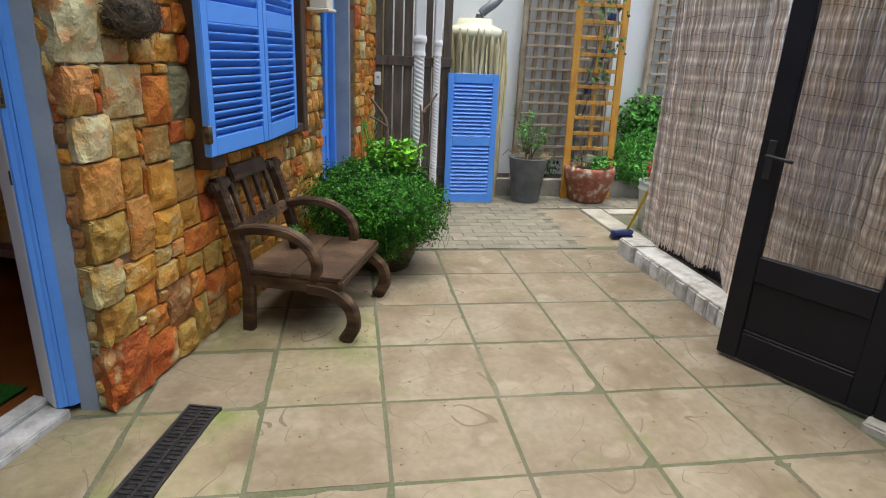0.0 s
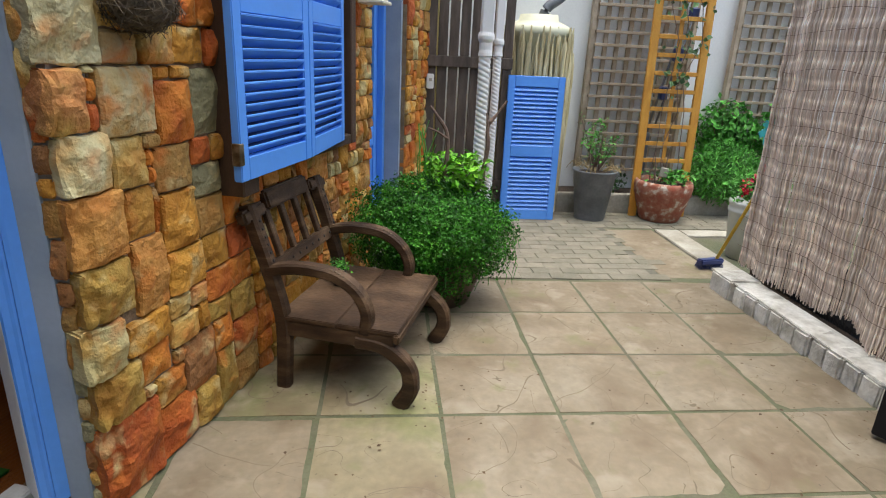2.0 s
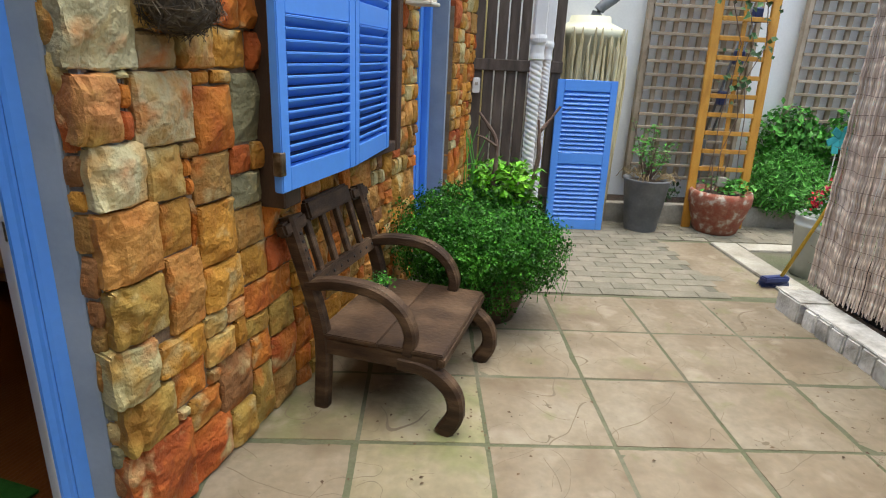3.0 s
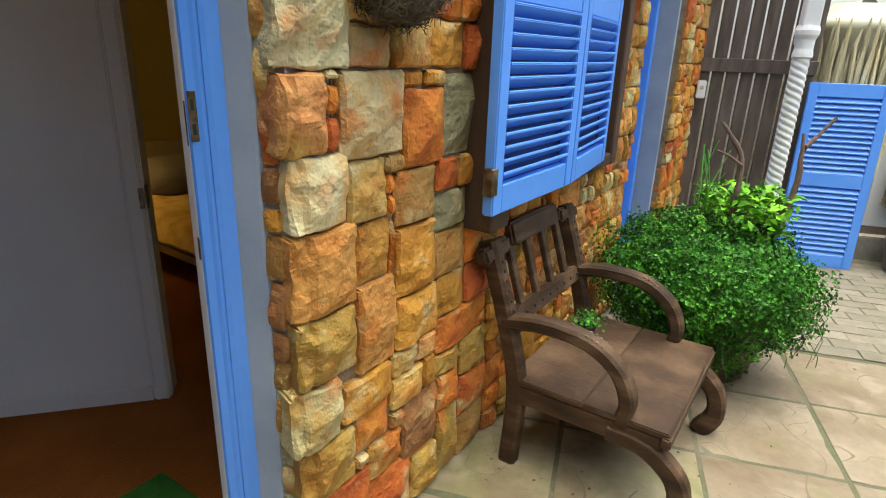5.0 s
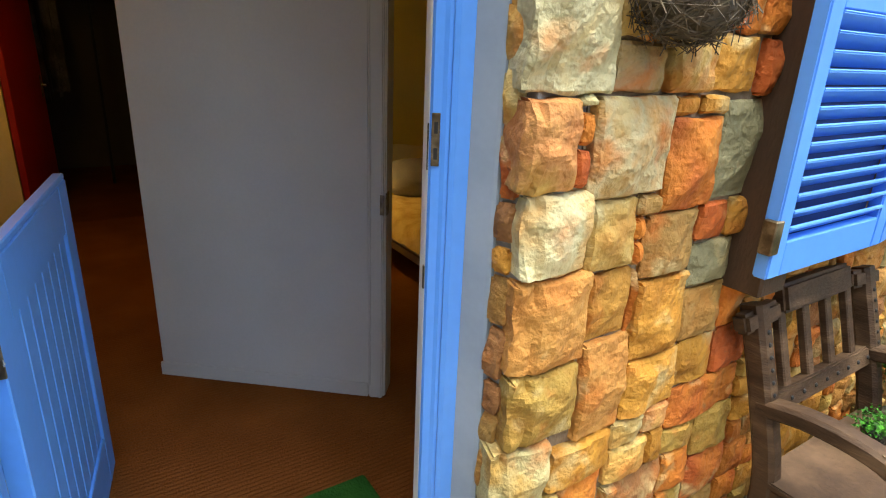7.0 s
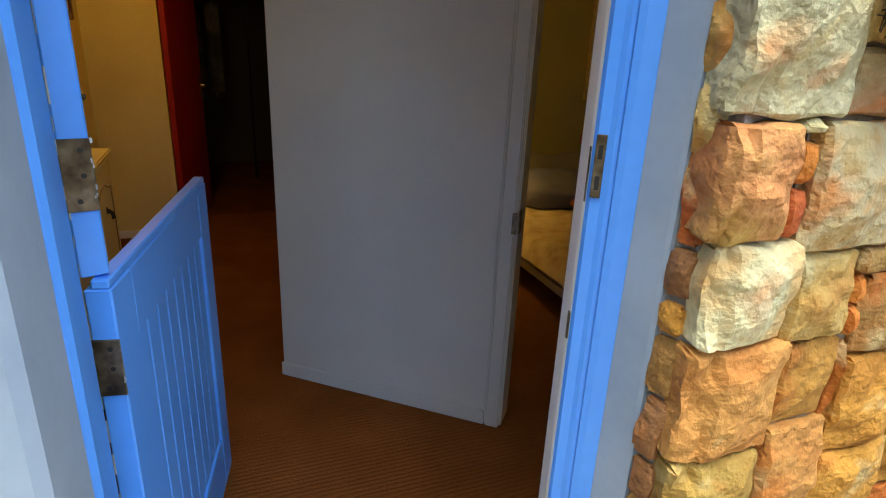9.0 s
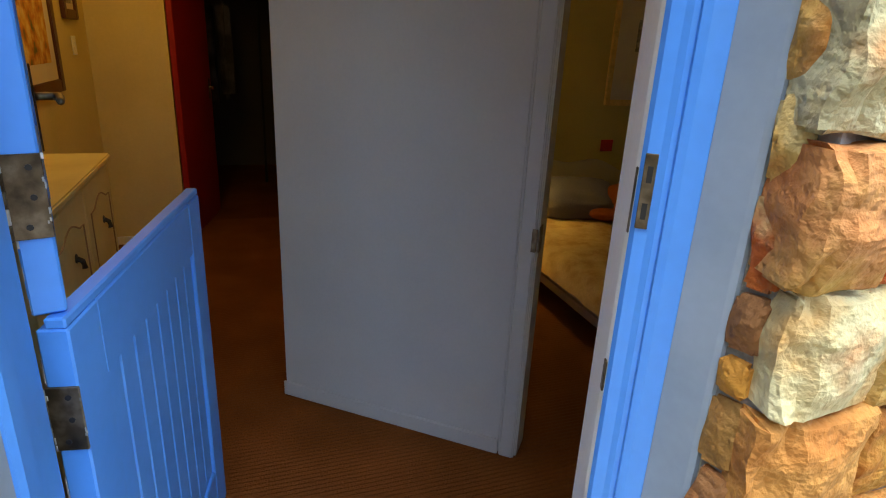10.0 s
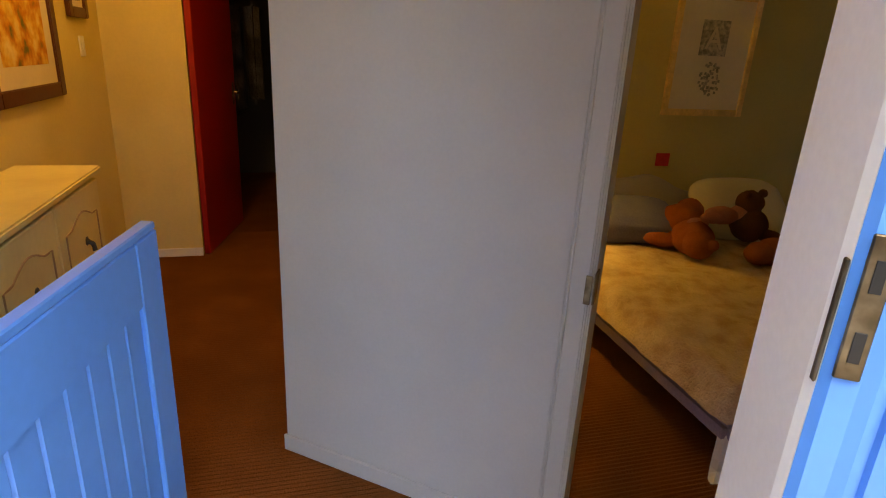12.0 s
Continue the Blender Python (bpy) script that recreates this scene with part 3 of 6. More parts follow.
part("skirting", boxed((-3.818, -1.43, FLOOR), (-3.805, -0.985, 0.085), 0.003), WHITE, RM)
part("skirting", boxed((-3.818, -1.428, FLOOR), (-2.28, -1.415, 0.085), 0.003), WHITE, RM)
# far room: its darkness is put into the wall colour
part("dark_room_back", boxed((-6.6, -2.6, 0), (-6.5, 1.0, 2.6)), UNLIT_WALL, RM)
part("dark_room_side", boxed((-6.5, -2.6, 0), (-3.92, -2.5, 2.6)), UNLIT_WALL, RM)
part("dark_room_side", boxed((-6.5, 0.35, 0), (-3.92, 0.45, 2.6)), UNLIT_WALL, RM)

# angled partition with the bedroom doorway
ANG = H @ Matrix.Translation((-1.096, 0.241, 0)) @ Matrix.Rotation(math.atan2(-0.729, -0.614), 4, "Z")
st = thing("wall_angled", ANG, "white painted angled partition wall with low white skirting, toned down for indoor shade", "wall", kind="structure")
part("wall_panel", boxed((0.045, -0.10, 0), (0.950, 0.0, 2.6), 0.004, 2), STUB_DIM_WHITE, st)
part("skirting", boxed((0.048, 0.002, FLOOR), (0.953, 0.013, 0.092), 0.003, 2), STUB_DIM_WHITE, st)
part("door_casing", boxed((-0.012, 0.0, FLOOR), (0.043, 0.016, 2.1), 0.005, 2), STUB_DIM_WHITE, st)
part("door_jamb", boxed((-0.02, -0.11, FLOOR), (0.044, -0.002, 2.1), 0.004, 2), STUB_DIM_WHITE, st)
part("casing_bead", boxed((0.034, 0.016, 0.09), (0.040, 0.021, 2.1), 0.002), STUB_DIM_WHITE, st)
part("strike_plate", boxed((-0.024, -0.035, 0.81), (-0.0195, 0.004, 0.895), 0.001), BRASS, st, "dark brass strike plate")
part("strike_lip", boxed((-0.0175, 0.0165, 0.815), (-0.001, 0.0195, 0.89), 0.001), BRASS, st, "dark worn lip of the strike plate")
part("door_head", boxed((-1.2, -0.10, 2.1), (0.045, 0.0, 2.6)), STUB_DIM_WHITE, st)
part("wall_beyond", boxed((-1.30, -0.10, 0), (-0.86, 0.0, 2.6)), STUB_DIM_WHITE, st)

bed_wall = thing("wall_bedroom", H, "olive yellow painted bedroom wall", "wall", kind="structure")
part("wall_head", boxed((-3.32, -0.08, 0), (-3.20, 4.3, 2.6)), OLIVE_WALL, bed_wall)
part("wall_side", boxed((-3.20, 4.2, 0), (-0.402, 4.3, 2.6)), OLIVE_WALL, bed_wall)
part("skirting", boxed((-3.199, -0.08, FLOOR), (-3.185, 4.2, 0.085), 0.003), WHITE, bed_wall)
solo("floor_hall", boxed((-6.6, -2.6, -0.015), (-0.325, 4.3, FLOOR - 0.004)), MORTAR, H, "screed below the carpet", "floor", "structure")
solo("ceiling_house", boxed((-6.6, -2.6, 2.6), (-0.04, 4.3, 2.75)), WHITE, H, "plain white ceiling of the house", "ceiling", "structure")
solo("wall_house_back", boxed((-6.75, -2.75, 0), (-6.6, 4.45, 2.75)), CREAM_WALL, H, "plain back wall of the house", "wall", "structure")
solo("wall_house_end", boxed((-6.6, 4.3, 0), (-0.05, 4.45, 2.75)), CREAM_WALL, H, "plain end wall of the house", "wall", "structure")
solo("wall_house_end", boxed((-6.6, -2.75, 0), (-0.05, -2.6, 2.75)), CREAM_WALL, H, "plain end wall of the house", "wall", "structure")

# ribbed sisal carpet: real ribs, across the hall
ribs = 420
vs, fs = [], []
for i in range(ribs + 1):
    x = -4.3 + 3.97 * i / ribs
    z = FLOOR + (0.0035 if i % 2 else 0.0)
    vs += [(x, -1.5, z), (x, 4.2, z)]
    if i:
        fs.append((2 * i - 2, 2 * i, 2 * i + 1, 2 * i - 1))
cp = thing("carpet", H, "ribbed rust-brown sisal carpet covering the inside floor", "carpet", kind="structure")
raw("carpet_pile", vs, fs, CARPET, cp)
part("carpet_far", boxed((-6.5, -2.5, 0.0), (-4.3, 0.35, FLOOR)), CARPET, cp)

# courtyard back wall and closing walls
bw = thing("wall_court", I, "tall smooth off-white courtyard wall", "wall", kind="structure")
part("wall_back", boxed((-1.2, 6.24, -0.1), (4.6, 6.42, 2.7)), WALL_WHITE, bw)
part("wall_right", boxed((4.4, -2.2, -0.1), (4.6, 6.24, 2.0)), WALL_WHITE, bw)
# unseen closing wall, made tall and brown to darken the near court
part("wall_behind", boxed((-2.6, -2.2, -0.1), (4.4, -2.0, 4.6)), BLOCKER_BROWN, bw, "unseen plain brown wall added to block skylight")


# ---- house front: shutters, door, nest, lantern ----
win = thing("window_1", H, "window opening with a dark brown timber frame behind blue shutters", "window", kind="structure")
part("frame_post", boxed((-0.06, 0.652, 0.86), (0.098, 0.765, 2.16), 0.006), BROWN_WOOD, win)
part("frame_post", boxed((-0.06, 1.855, 0.90), (0.055, 1.92, 2.16), 0.006), BROWN_WOOD, win)
part("frame_head", boxed((-0.06, 0.767, 2.09), (0.05, 1.853, 2.16), 0.006), BROWN_WOOD, win)
part("frame_sill", boxed((-0.06, 0.767, 0.90), (0.05, 1.853, 0.955), 0.006), BROWN_WOOD, win)
part("pane", boxed((-0.20, 0.71, 0.91), (-0.19, 1.91, 2.15)), GLASS, win)
# dark sheet added in place of the shaded room behind the window
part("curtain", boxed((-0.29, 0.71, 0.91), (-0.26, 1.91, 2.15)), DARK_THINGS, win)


def shutter_leaf(th, wide, high, rails, stile=0.055, hinges=(), tilt=38):
    """A louvred leaf in its own plane: x along the width, z up, y its thickness; rails: (z0, z1) of every cross rail."""
    t = 0.035
    part("stile", boxed((0, -t, 0), (stile, 0, high), 0.004, 2), BLUE, th)
    part("stile", boxed((wide - stile, -t, 0), (wide, 0, high), 0.004, 2), BLUE, th)
    for z0, z1 in rails:
        part("rail", boxed((stile + 0.0005, -t + 0.001, z0), (wide - stile - 0.0005, -0.001, z1), 0.003), BLUE, th)
    slat = boxed((stile - 0.006, -0.025, -0.0045), (wide - stile + 0.006, 0.025, 0.0045), 0.003, 2)
    me = mesh_of("slat", slat, BLUE)
    for (_, z0), (z1, _) in zip(rails, rails[1:]):
        n = max(2, round((z1 - z0) / 0.037))
        for k in range(n):
            piece("slat", me, th, pose(0, -t / 2, z0 + (k + 0.5) * (z1 - z0) / n, tilt))
    # added sheet: its dark blue paints the shade in the slat gaps
    part("backing", boxed((stile, -t - 0.006, 0.02), (wide - stile, -t - 0.002, high - 0.02)), SLAT_SHADE, th, "dark blue sheet standing in for the shade between the slats")
    for z in hinges:
        part("hinge", boxed((-0.012, -0.03, z - 0.04), (0.02, 0.003, z + 0.04), 0.003), BRASS, th, "small tarnished brass hinge")


# folding pair: the first leaf lies along the wall, the second bends back towards it
def upright(x, y, z, dx, dy):
    """A pose at x, y, z of the house whose x axis runs along (dx, dy) and whose y axis points out of the wall."""
    d = Vector((dx, dy, 0)).normalized()
    out = Vector((d.y, -d.x, 0))
    return H @ Matrix(((d.x, out.x, 0, x), (d.y, out.y, 0, y), (0, 0, 1, z), (0, 0, 0, 1)))


RAILS = [(0, 0.085), (0.575, 0.66), (1.11, 1.19)]
sh = thing("window_shutter", upright(0.135, 0.585, 0.935, 0.0, 1.0), "bright blue louvred timber shutter leaf hung on the stone wall", "shutter", "window shutters")
shutter_leaf(sh, 0.575, 1.19, RAILS, hinges=(0.10, 1.05))
sh = thing("window_shutter", upright(0.135, 1.163, 0.935, -0.075, 0.575), "bright blue louvred timber shutter leaf folded towards the wall", "shutter", "window shutters")
shutter_leaf(sh, 0.575, 1.19, RAILS)

d2 = thing("door_2", H, "closed blue painted timber door with a glazed upper half", "door", kind="structure")
part("stile", boxed((-0.24, 2.342, 0.02), (-0.20, 2.45, 2.05), 0.004), BLUE, d2)
part("stile", boxed((-0.24, 2.95, 0.02), (-0.20, 3.058, 2.05), 0.004), BLUE, d2)
part("rail", boxed((-0.239, 2.451, 0.72), (-0.201, 2.949, 0.86), 0.004), BLUE, d2)
part("rail", boxed((-0.239, 2.451, 1.93), (-0.201, 2.949, 2.05), 0.004), BLUE, d2)
part("rail", boxed((-0.239, 2.451, 0.02), (-0.201, 2.949, 0.18), 0.004), BLUE, d2)
part("panel", boxed((-0.228, 2.451, 0.181), (-0.212, 2.949, 0.719), 0.004), BLUE, d2)
part("glazing_bar", boxed((-0.232, 2.69, 0.861), (-0.208, 2.71, 1.929), 0.003), BLUE, d2)
part("pane", boxed((-0.224, 2.45, 0.861), (-0.218, 2.95, 1.929)), GLASS, d2)
part("frame_post", boxed((-0.20, 2.342, 0.0), (-0.15, 2.39, 2.09), 0.004), BLUE, d2)
part("frame_post", boxed((-0.20, 3.01, 0.0), (-0.15, 3.058, 2.09), 0.004), BLUE, d2)
# dark sheet added behind the door glass for the unlit inside
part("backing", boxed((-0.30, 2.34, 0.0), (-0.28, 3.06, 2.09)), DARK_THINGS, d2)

lt = thing("wall_lantern", H @ Matrix.Translation((0.10, 2.08, 1.65)), "square ivory wall lantern with a perforated base", "lantern")
part("base_plate", boxed((-0.07, -0.075, 0), (0.08, 0.075, 0.018), 0.004), LAMP_WHITE, lt)
part("body", boxed((-0.055, -0.06, 0.019), (0.065, 0.06, 0.17), 0.006), LAMP_WHITE, lt)
part("roof", prism(bmesh.new(), [(-0.07, -0.08), (0.085, -0.08), (0.085, 0.08), (-0.07, 0.08)], 0.171, 0.19), LAMP_WHITE, lt)
part("bracket", boxed((-0.11, -0.015, 0.06), (-0.056, 0.015, 0.12), 0.004), LAMP_WHITE, lt)

nest = thing("bird_nest", H @ Matrix.Translation((0.075, 0.235, 1.505)), "dark shaggy woven bird nest of twigs fixed to the stones", "nest")
bm = bmesh.new()
bmesh.ops.create_icosphere(bm, subdivisions=3, radius=1)
for v in bm.verts:
    k = 1 + 0.22 * noise.noise(v.co * 3) + 0.1 * noise.noise(v.co * 9)
    v.co = Vector((v.co.x * 0.08, v.co.y * 0.10, v.co.z * 0.07)) * k
part("core", bm, TWIG, nest)
rng = random.Random(5)
bm = bmesh.new()
for _ in range(420):
    n = Vector((rng.gauss(0, 1), rng.gauss(0, 1), rng.gauss(0, 1))).normalized()
    c = Vector((n.x * 0.084, n.y * 0.106, n.z * 0.074))
    d = n.cross(Vector((rng.gauss(0, 1), rng.gauss(0, 1), rng.gauss(0, 1)))).normalized() * rng.uniform(0.025, 0.075)
    tube(bm, [c - d - n * 0.012, c + n * rng.uniform(0.0, 0.012), c + d - n * rng.uniform(-0.012, 0.014)], 0.0011, 3, False)
part("twigs", bm, TWIG, nest)
nest.children[-1]["kind"] = "stuff"


# ---- stable door: two leaves opened inwards ----
def leaf(th, z0, z1, wide, boards):
    t = 0.042
    part("stile", boxed((0, 0, z0), (0.10, t, z1), 0.003), BLUE, th)
    part("stile", boxed((wide - 0.10, 0, z0), (wide, t, z1), 0.003), BLUE, th)
    part("top_rail", boxed((0.1005, 0.001, z1 - 0.13), (wide - 0.1005, t - 0.001, z1), 0.003), BLUE, th)
    part("bottom_rail", boxed((0.1005, 0.001, z0), (wide - 0.1005, t - 0.001, z0 + 0.17), 0.003), BLUE, th)
    n = boards
    w = (wide - 0.20) / n
    me = mesh_of("board", boxed((0.001, 0.008, z0 + 0.17), (w - 0.001, t - 0.008, z1 - 0.13), 0.004), BLUE)
    for i in range(n):
        piece("board", me, th, pose(0.10 + i * w, 0, 0))


def hinge_on(th, z, h=0.1):
    hg = part("hinge", boxed((-0.004, -0.003, z), (0.001, 0.043, z + h), 0.001), BRASS, th, "tarnished paint-splashed butt hinge")
    for k in range(5):
        bm = bmesh.new()
        tube(bm, [(-0.007, -0.006, z + h * (k + 0.04) / 5), (-0.007, -0.006, z + h * (k + 0.96) / 5)], 0.0062, 10)
        part("knuckle", bm, THRESHOLD if k in (1, 4) else BRASS, hg, "paint-splashed knuckle" if k in (1, 4) else "")
    for k in (0.15, 0.5, 0.85):
        part("screw", tube(bmesh.new(), [(-0.0058, 0.018 + 0.01 * (k > 0.4), z + h * k), (-0.003, 0.018 + 0.01 * (k > 0.4), z + h * k)], 0.0042, 8), IRON, hg)
    r = random.Random(int(z * 1000))
    for k in range(7):
        y, zz = r.choice((-0.002, 0.041)) + r.gauss(0, 0.001), z + h * r.random()
        part("paint_chip", boxed((-0.0055, y, zz), (-0.0042, y + r.uniform(0.002, 0.004), zz + r.uniform(0.004, 0.011)), 0.0004), THRESHOLD, hg, "chip of old white paint")


def worn_edge(th, z0, z1, seed):
    """Bare chips of old white paint along the hinge edge of a leaf."""
    r = random.Random(seed)
    z = z0
    while z < z1 - 0.06:
        h = r.uniform(0.012, 0.055)
        part("paint_chip", boxed((-0.0012, 0.0002, z), (-0.0002, r.uniform(0.001, 0.0032), z + h), 0.0002), THRESHOLD, th, "chip of old white paint")
        z += h + r.uniform(0.01, 0.05)


def swung(deg):
    """The pose of a leaf hinged at the far jamb and swung inwards by deg; x runs along the leaf."""
    a = radians(deg)
    d = Vector((-math.cos(a), math.sin(a), 0))
    out = Vector((d.y, -d.x, 0))
    return H @ Matrix(((d.x, out.x, 0, -0.417), (d.y, out.y, 0, -0.8885), (0, 0, 1, 0), (0, 0, 0, 1)))


low = thing("stable_door_lower_leaf", swung(10.0), "lower half of a blue boarded stable door standing open", "door", "stable door leaves")
leaf(low, 0.05, 1.015, 0.76, 8)
hinge_on(low, 0.82, 0.106)
worn_edge(low, 0.06, 1.0, 3)
part("weather_lip", boxed((0.0, 0.012, 1.0152), (0.76, 0.040, 1.032), 0.003), BLUE, low)
up = thing("stable_door_upper_leaf", swung(-15.0), "upper half of a blue boarded stable door standing open", "door", "stable door leaves")
leaf(up, 1.035, 2.02, 0.76, 8)
hinge_on(up, 1.144, 0.111)
worn_edge(up, 1.04, 2.0, 4)
hd = part("handle_plate", boxed((0.69, 0.043, 1.14), (0.73, 0.047, 1.33), 0.002), BRASS, up, "brass lever handle plate")
bm = bmesh.new()
tube(bm, curve_pts([(0.71, 0.045, 1.26), (0.71, 0.085, 1.26), (0.68, 0.092, 1.262), (0.60, 0.09, 1.258)], 4), [0.009] * 12 + [0.007], 8)
part("lever", bm, BRASS, hd, "", True)


# ---- garden armchair ----
CH = H @ Matrix.Translation((0.0, 0.73, 0.0))
ch = thing("garden_armchair", CH, "low dark weathered hardwood armchair with bent arms, on the paving", "chair")
W = 0.68
for y in (0.035, W - 0.035):
    part("back_leg", sweep(bmesh.new(), curve_pts([(0.165, y, 0.0), (0.175, y, 0.30), (0.125, y, 0.52), (0.035, y, 0.80)], 4), (0, 1, 0), 0.055, 0.062), TEAK, ch)
    part("front_leg", sweep(bmesh.new(), curve_pts([(0.50, y, 0.275), (0.62, y, 0.262), (0.715, y, 0.19), (0.735, y, 0.09), (0.690, y, 0.0)], 5), (0, 1, 0), 0.058, 0.062, [1.0] * 5 + [1.05] * 10 + [1.15] * 6), TEAK, ch)
    part("arm", sweep(bmesh.new(), curve_pts([(0.115, y, 0.535), (0.25, y, 0.560), (0.40, y, 0.550), (0.50, y, 0.490), (0.545, y, 0.400), (0.535, y, 0.315)], 5), (0, 1, 0), 0.06, 0.048), TEAK, ch)
    part("side_rail", boxed((0.185, y - 0.022, 0.255), (0.66, y + 0.022, 0.325), 0.005), TEAK, ch)
for i in range(2):
    a, b = 0.15 + i * 0.267, 0.15 + (i + 1) * 0.267 - 0.002
    part("seat_board", boxed((a, 0.008, 0.327), (b, W - 0.008, 0.347), 0.004, 2), TEAK, ch)
part("seat_lip", boxed((0.662, 0.0, 0.295), (0.69, W, 0.335), 0.006, 2), TEAK, ch)
part("front_rail", boxed((0.61, 0.06, 0.245), (0.65, W - 0.06, 0.325), 0.005), TEAK, ch)
part("back_rail", boxed((0.165, 0.06, 0.255), (0.20, W - 0.06, 0.325), 0.005), TEAK, ch)
LEAN = pose(0.128, 0, 0.50, 0, -17.6, 0)
for o in (part("lower_back_rail", boxed((-0.02, 0.062, 0.0), (0.02, W - 0.062, 0.062), 0.006, 2), TEAK, ch),
          part("top_rail", boxed((-0.024, 0.15, 0.262), (0.026, W - 0.15, 0.345), 0.010, 2), TEAK, ch),
          part("top_rail_end", boxed((-0.022, -0.02, 0.245), (0.024, 0.149, 0.30), 0.010, 2, pose(0, 0, 0, 4)), TEAK, ch),
          part("top_rail_end", boxed((-0.022, W - 0.149, 0.295), (0.024, W + 0.02, 0.35), 0.010, 2, pose(0, 0, 0, -4)), TEAK, ch)):
    o.matrix_basis = LEAN
sp = mesh_of("spindle", boxed((-0.012, -0.017, 0.055), (0.012, 0.017, 0.27), 0.004), TEAK)
for i in range(4):
    piece("spindle", sp, ch, LEAN @ Matrix.Translation((0, 0.15 + i * (W - 0.30) / 3, 0)))
stud = mesh_of("stud", lathe(bmesh.new(), [(0.007, 0), (0.006, 0.003), (0.001, 0.005)], 8), IRON)
for i in range(9):
    piece("stud", stud, ch, LEAN @ pose(0.021, 0.08 + i * (W - 0.16) / 8, 0.03, 0, 90, 0))
for y in (0.035, W - 0.035):
    for i in range(6):
        piece("stud", stud, ch, LEAN @ pose(0.034, y, 0.07 + 0.034 * i, 0, 90, 0))

arm_stud = mesh_of("stud", lathe(bmesh.new(), [(0.0055, 0), (0.0048, 0.003), (0.001, 0.0042)], 8), BRASS)
for y in (0.035, W - 0.035):
    for k in range(7):
        u = k / 6
        for dy in (-0.018, 0.018):
            piece("stud", arm_stud, ch, pose(0.40 + 0.10 * u, y + dy, 0.5735 - 0.064 * u ** 1.6, 0, 12 + 34 * u, 0))

sp_pot = thing("seedling_pot", CH @ Matrix.Translation((0.27, 0.40, 0.348)), "small black nursery pot with a green seedling", "potted plant")
part("pot", capped(lathe(bmesh.new(), [(0.026, 0), (0.036, 0.07), (0.036, 0.075), (0.033, 0.075), (0.031, 0.065)], 16)), PLASTIC_BLACK, sp_pot)
part("tag", boxed((0.030, -0.012, 0.018), (0.034, 0.012, 0.050), 0.001, 1, pose(0.003, 0, 0, 0, 10)), WHITE, sp_pot)
rng = random.Random(8)
pl = [(rng.gauss(0, 0.026), rng.gauss(0, 0.034), 0.085 + rng.uniform(-0.02, 0.035)) for _ in range(260)]
v, f = leaf_cloud(pl, [(0, 0, 1)] * len(pl), 0.012, rng, 1.1)
raw("leaves", v, f, LEAF, sp_pot)


# ---- plants in the court ----
def shell(rng, n, rx, ry, rz, thick=0.25, low=-1.0, clump=0.0):
    ps, ns = [], []
    while len(ps) < n:
        d = Vector((rng.gauss(0, 1), rng.gauss(0, 1), rng.gauss(0, 1))).normalized()
        if d.z < low:
            continue
        k = 1 - thick * rng.random() ** 1.5 + 0.16 * noise.noise(d * 2.6) + 0.10 * noise.noise(d * 6.5) + clump * noise.noise(d * 11)
        ps.append((d.x * rx * k, d.y * ry * k, d.z * rz * k))
        ns.append(d)
    return ps, ns


rng = random.Random(11)
bush = thing("potted_bush", pose(-0.205, 3.67, 0), "full trailing green bush in a brown pot on the paving", "potted plant")
part("pot", capped(lathe(bmesh.new(), [(0.17, 0), (0.21, 0.10), (0.25, 0.26), (0.26, 0.34), (0.23, 0.34), (0.22, 0.28)], 28)), POT_BROWN, bush, "", True)
ps, ns = shell(rng, 30000, 0.46, 0.45, 0.375, 0.26, -0.9, 0.20)
ps = [(x - 0.062, y, (z * 0.80 if z > 0 else z) + 0.428) for x, y, z in ps]
v, f = leaf_cloud(ps, ns, 0.0155, rng, 1.05)
raw("leaves", v, f, LEAF, bush)
bm = bmesh.new()
for v3 in (bmesh.ops.create_icosphere(bm, subdivisions=3, radius=1)["verts"]):
    v3.co = Vector((v3.co.x * 0.35 - 0.05, v3.co.y * 0.33, v3.co.z * (0.20 if v3.co.z > 0 else 0.27) + 0.45)) * (1 + 0.1 * noise.noise(v3.co * 3))
part("inner_shade_growth", bm, LEAF, bush)
bm = bmesh.new()
for _ in range(46):
    a = rng.uniform(-2.4, 0.9)
    r = rng.uniform(0.33, 0.42)
    p = Vector((r * math.cos(a), r * math.sin(a), rng.uniform(0.28, 0.45)))
    drop = rng.uniform(0.06, 0.17)
    tube(bm, [p, p + Vector((0.04 * math.cos(a), 0.04 * math.sin(a), -drop * 0.4)), p + Vector((0.03 * math.cos(a) + rng.gauss(0, 0.02), 0.03 * math.sin(a) + rng.gauss(0, 0.02), -drop))], 0.0018, 3, False)
tagged(part("trailing_growth", bm, LEAF, bush), kind="stuff")
tp = [(0.05 + rng.uniform(-0.17, 0.17), 0.05 + rng.uniform(-0.17, 0.17), 0.755 + rng.uniform(-0.08, 0.10)) for _ in range(700)]
v, f = leaf_cloud(tp, [(0, 0, 1)] * len(tp), 0.027, rng, 1.8)
raw("top_leaves", v, f, LEAF_BRIGHT, bush, "bright yellow-green leaves on top")
br = bmesh.new()
tube(br, curve_pts([(-0.02, 0.02, 0.6), (0.0, 0.0, 0.80), (0.0, 0.02, 0.98), (-0.06, 0.02, 1.08), (-0.10, 0.03, 1.13)], 4), [0.014] * 6 + [0.011] * 6 + [0.008] * 5, 7)
tube(br, [(0.0, 0.0, 0.96), (-0.06, -0.02, 1.00), (-0.11, -0.03, 1.02)], [0.009, 0.007, 0.005], 6)
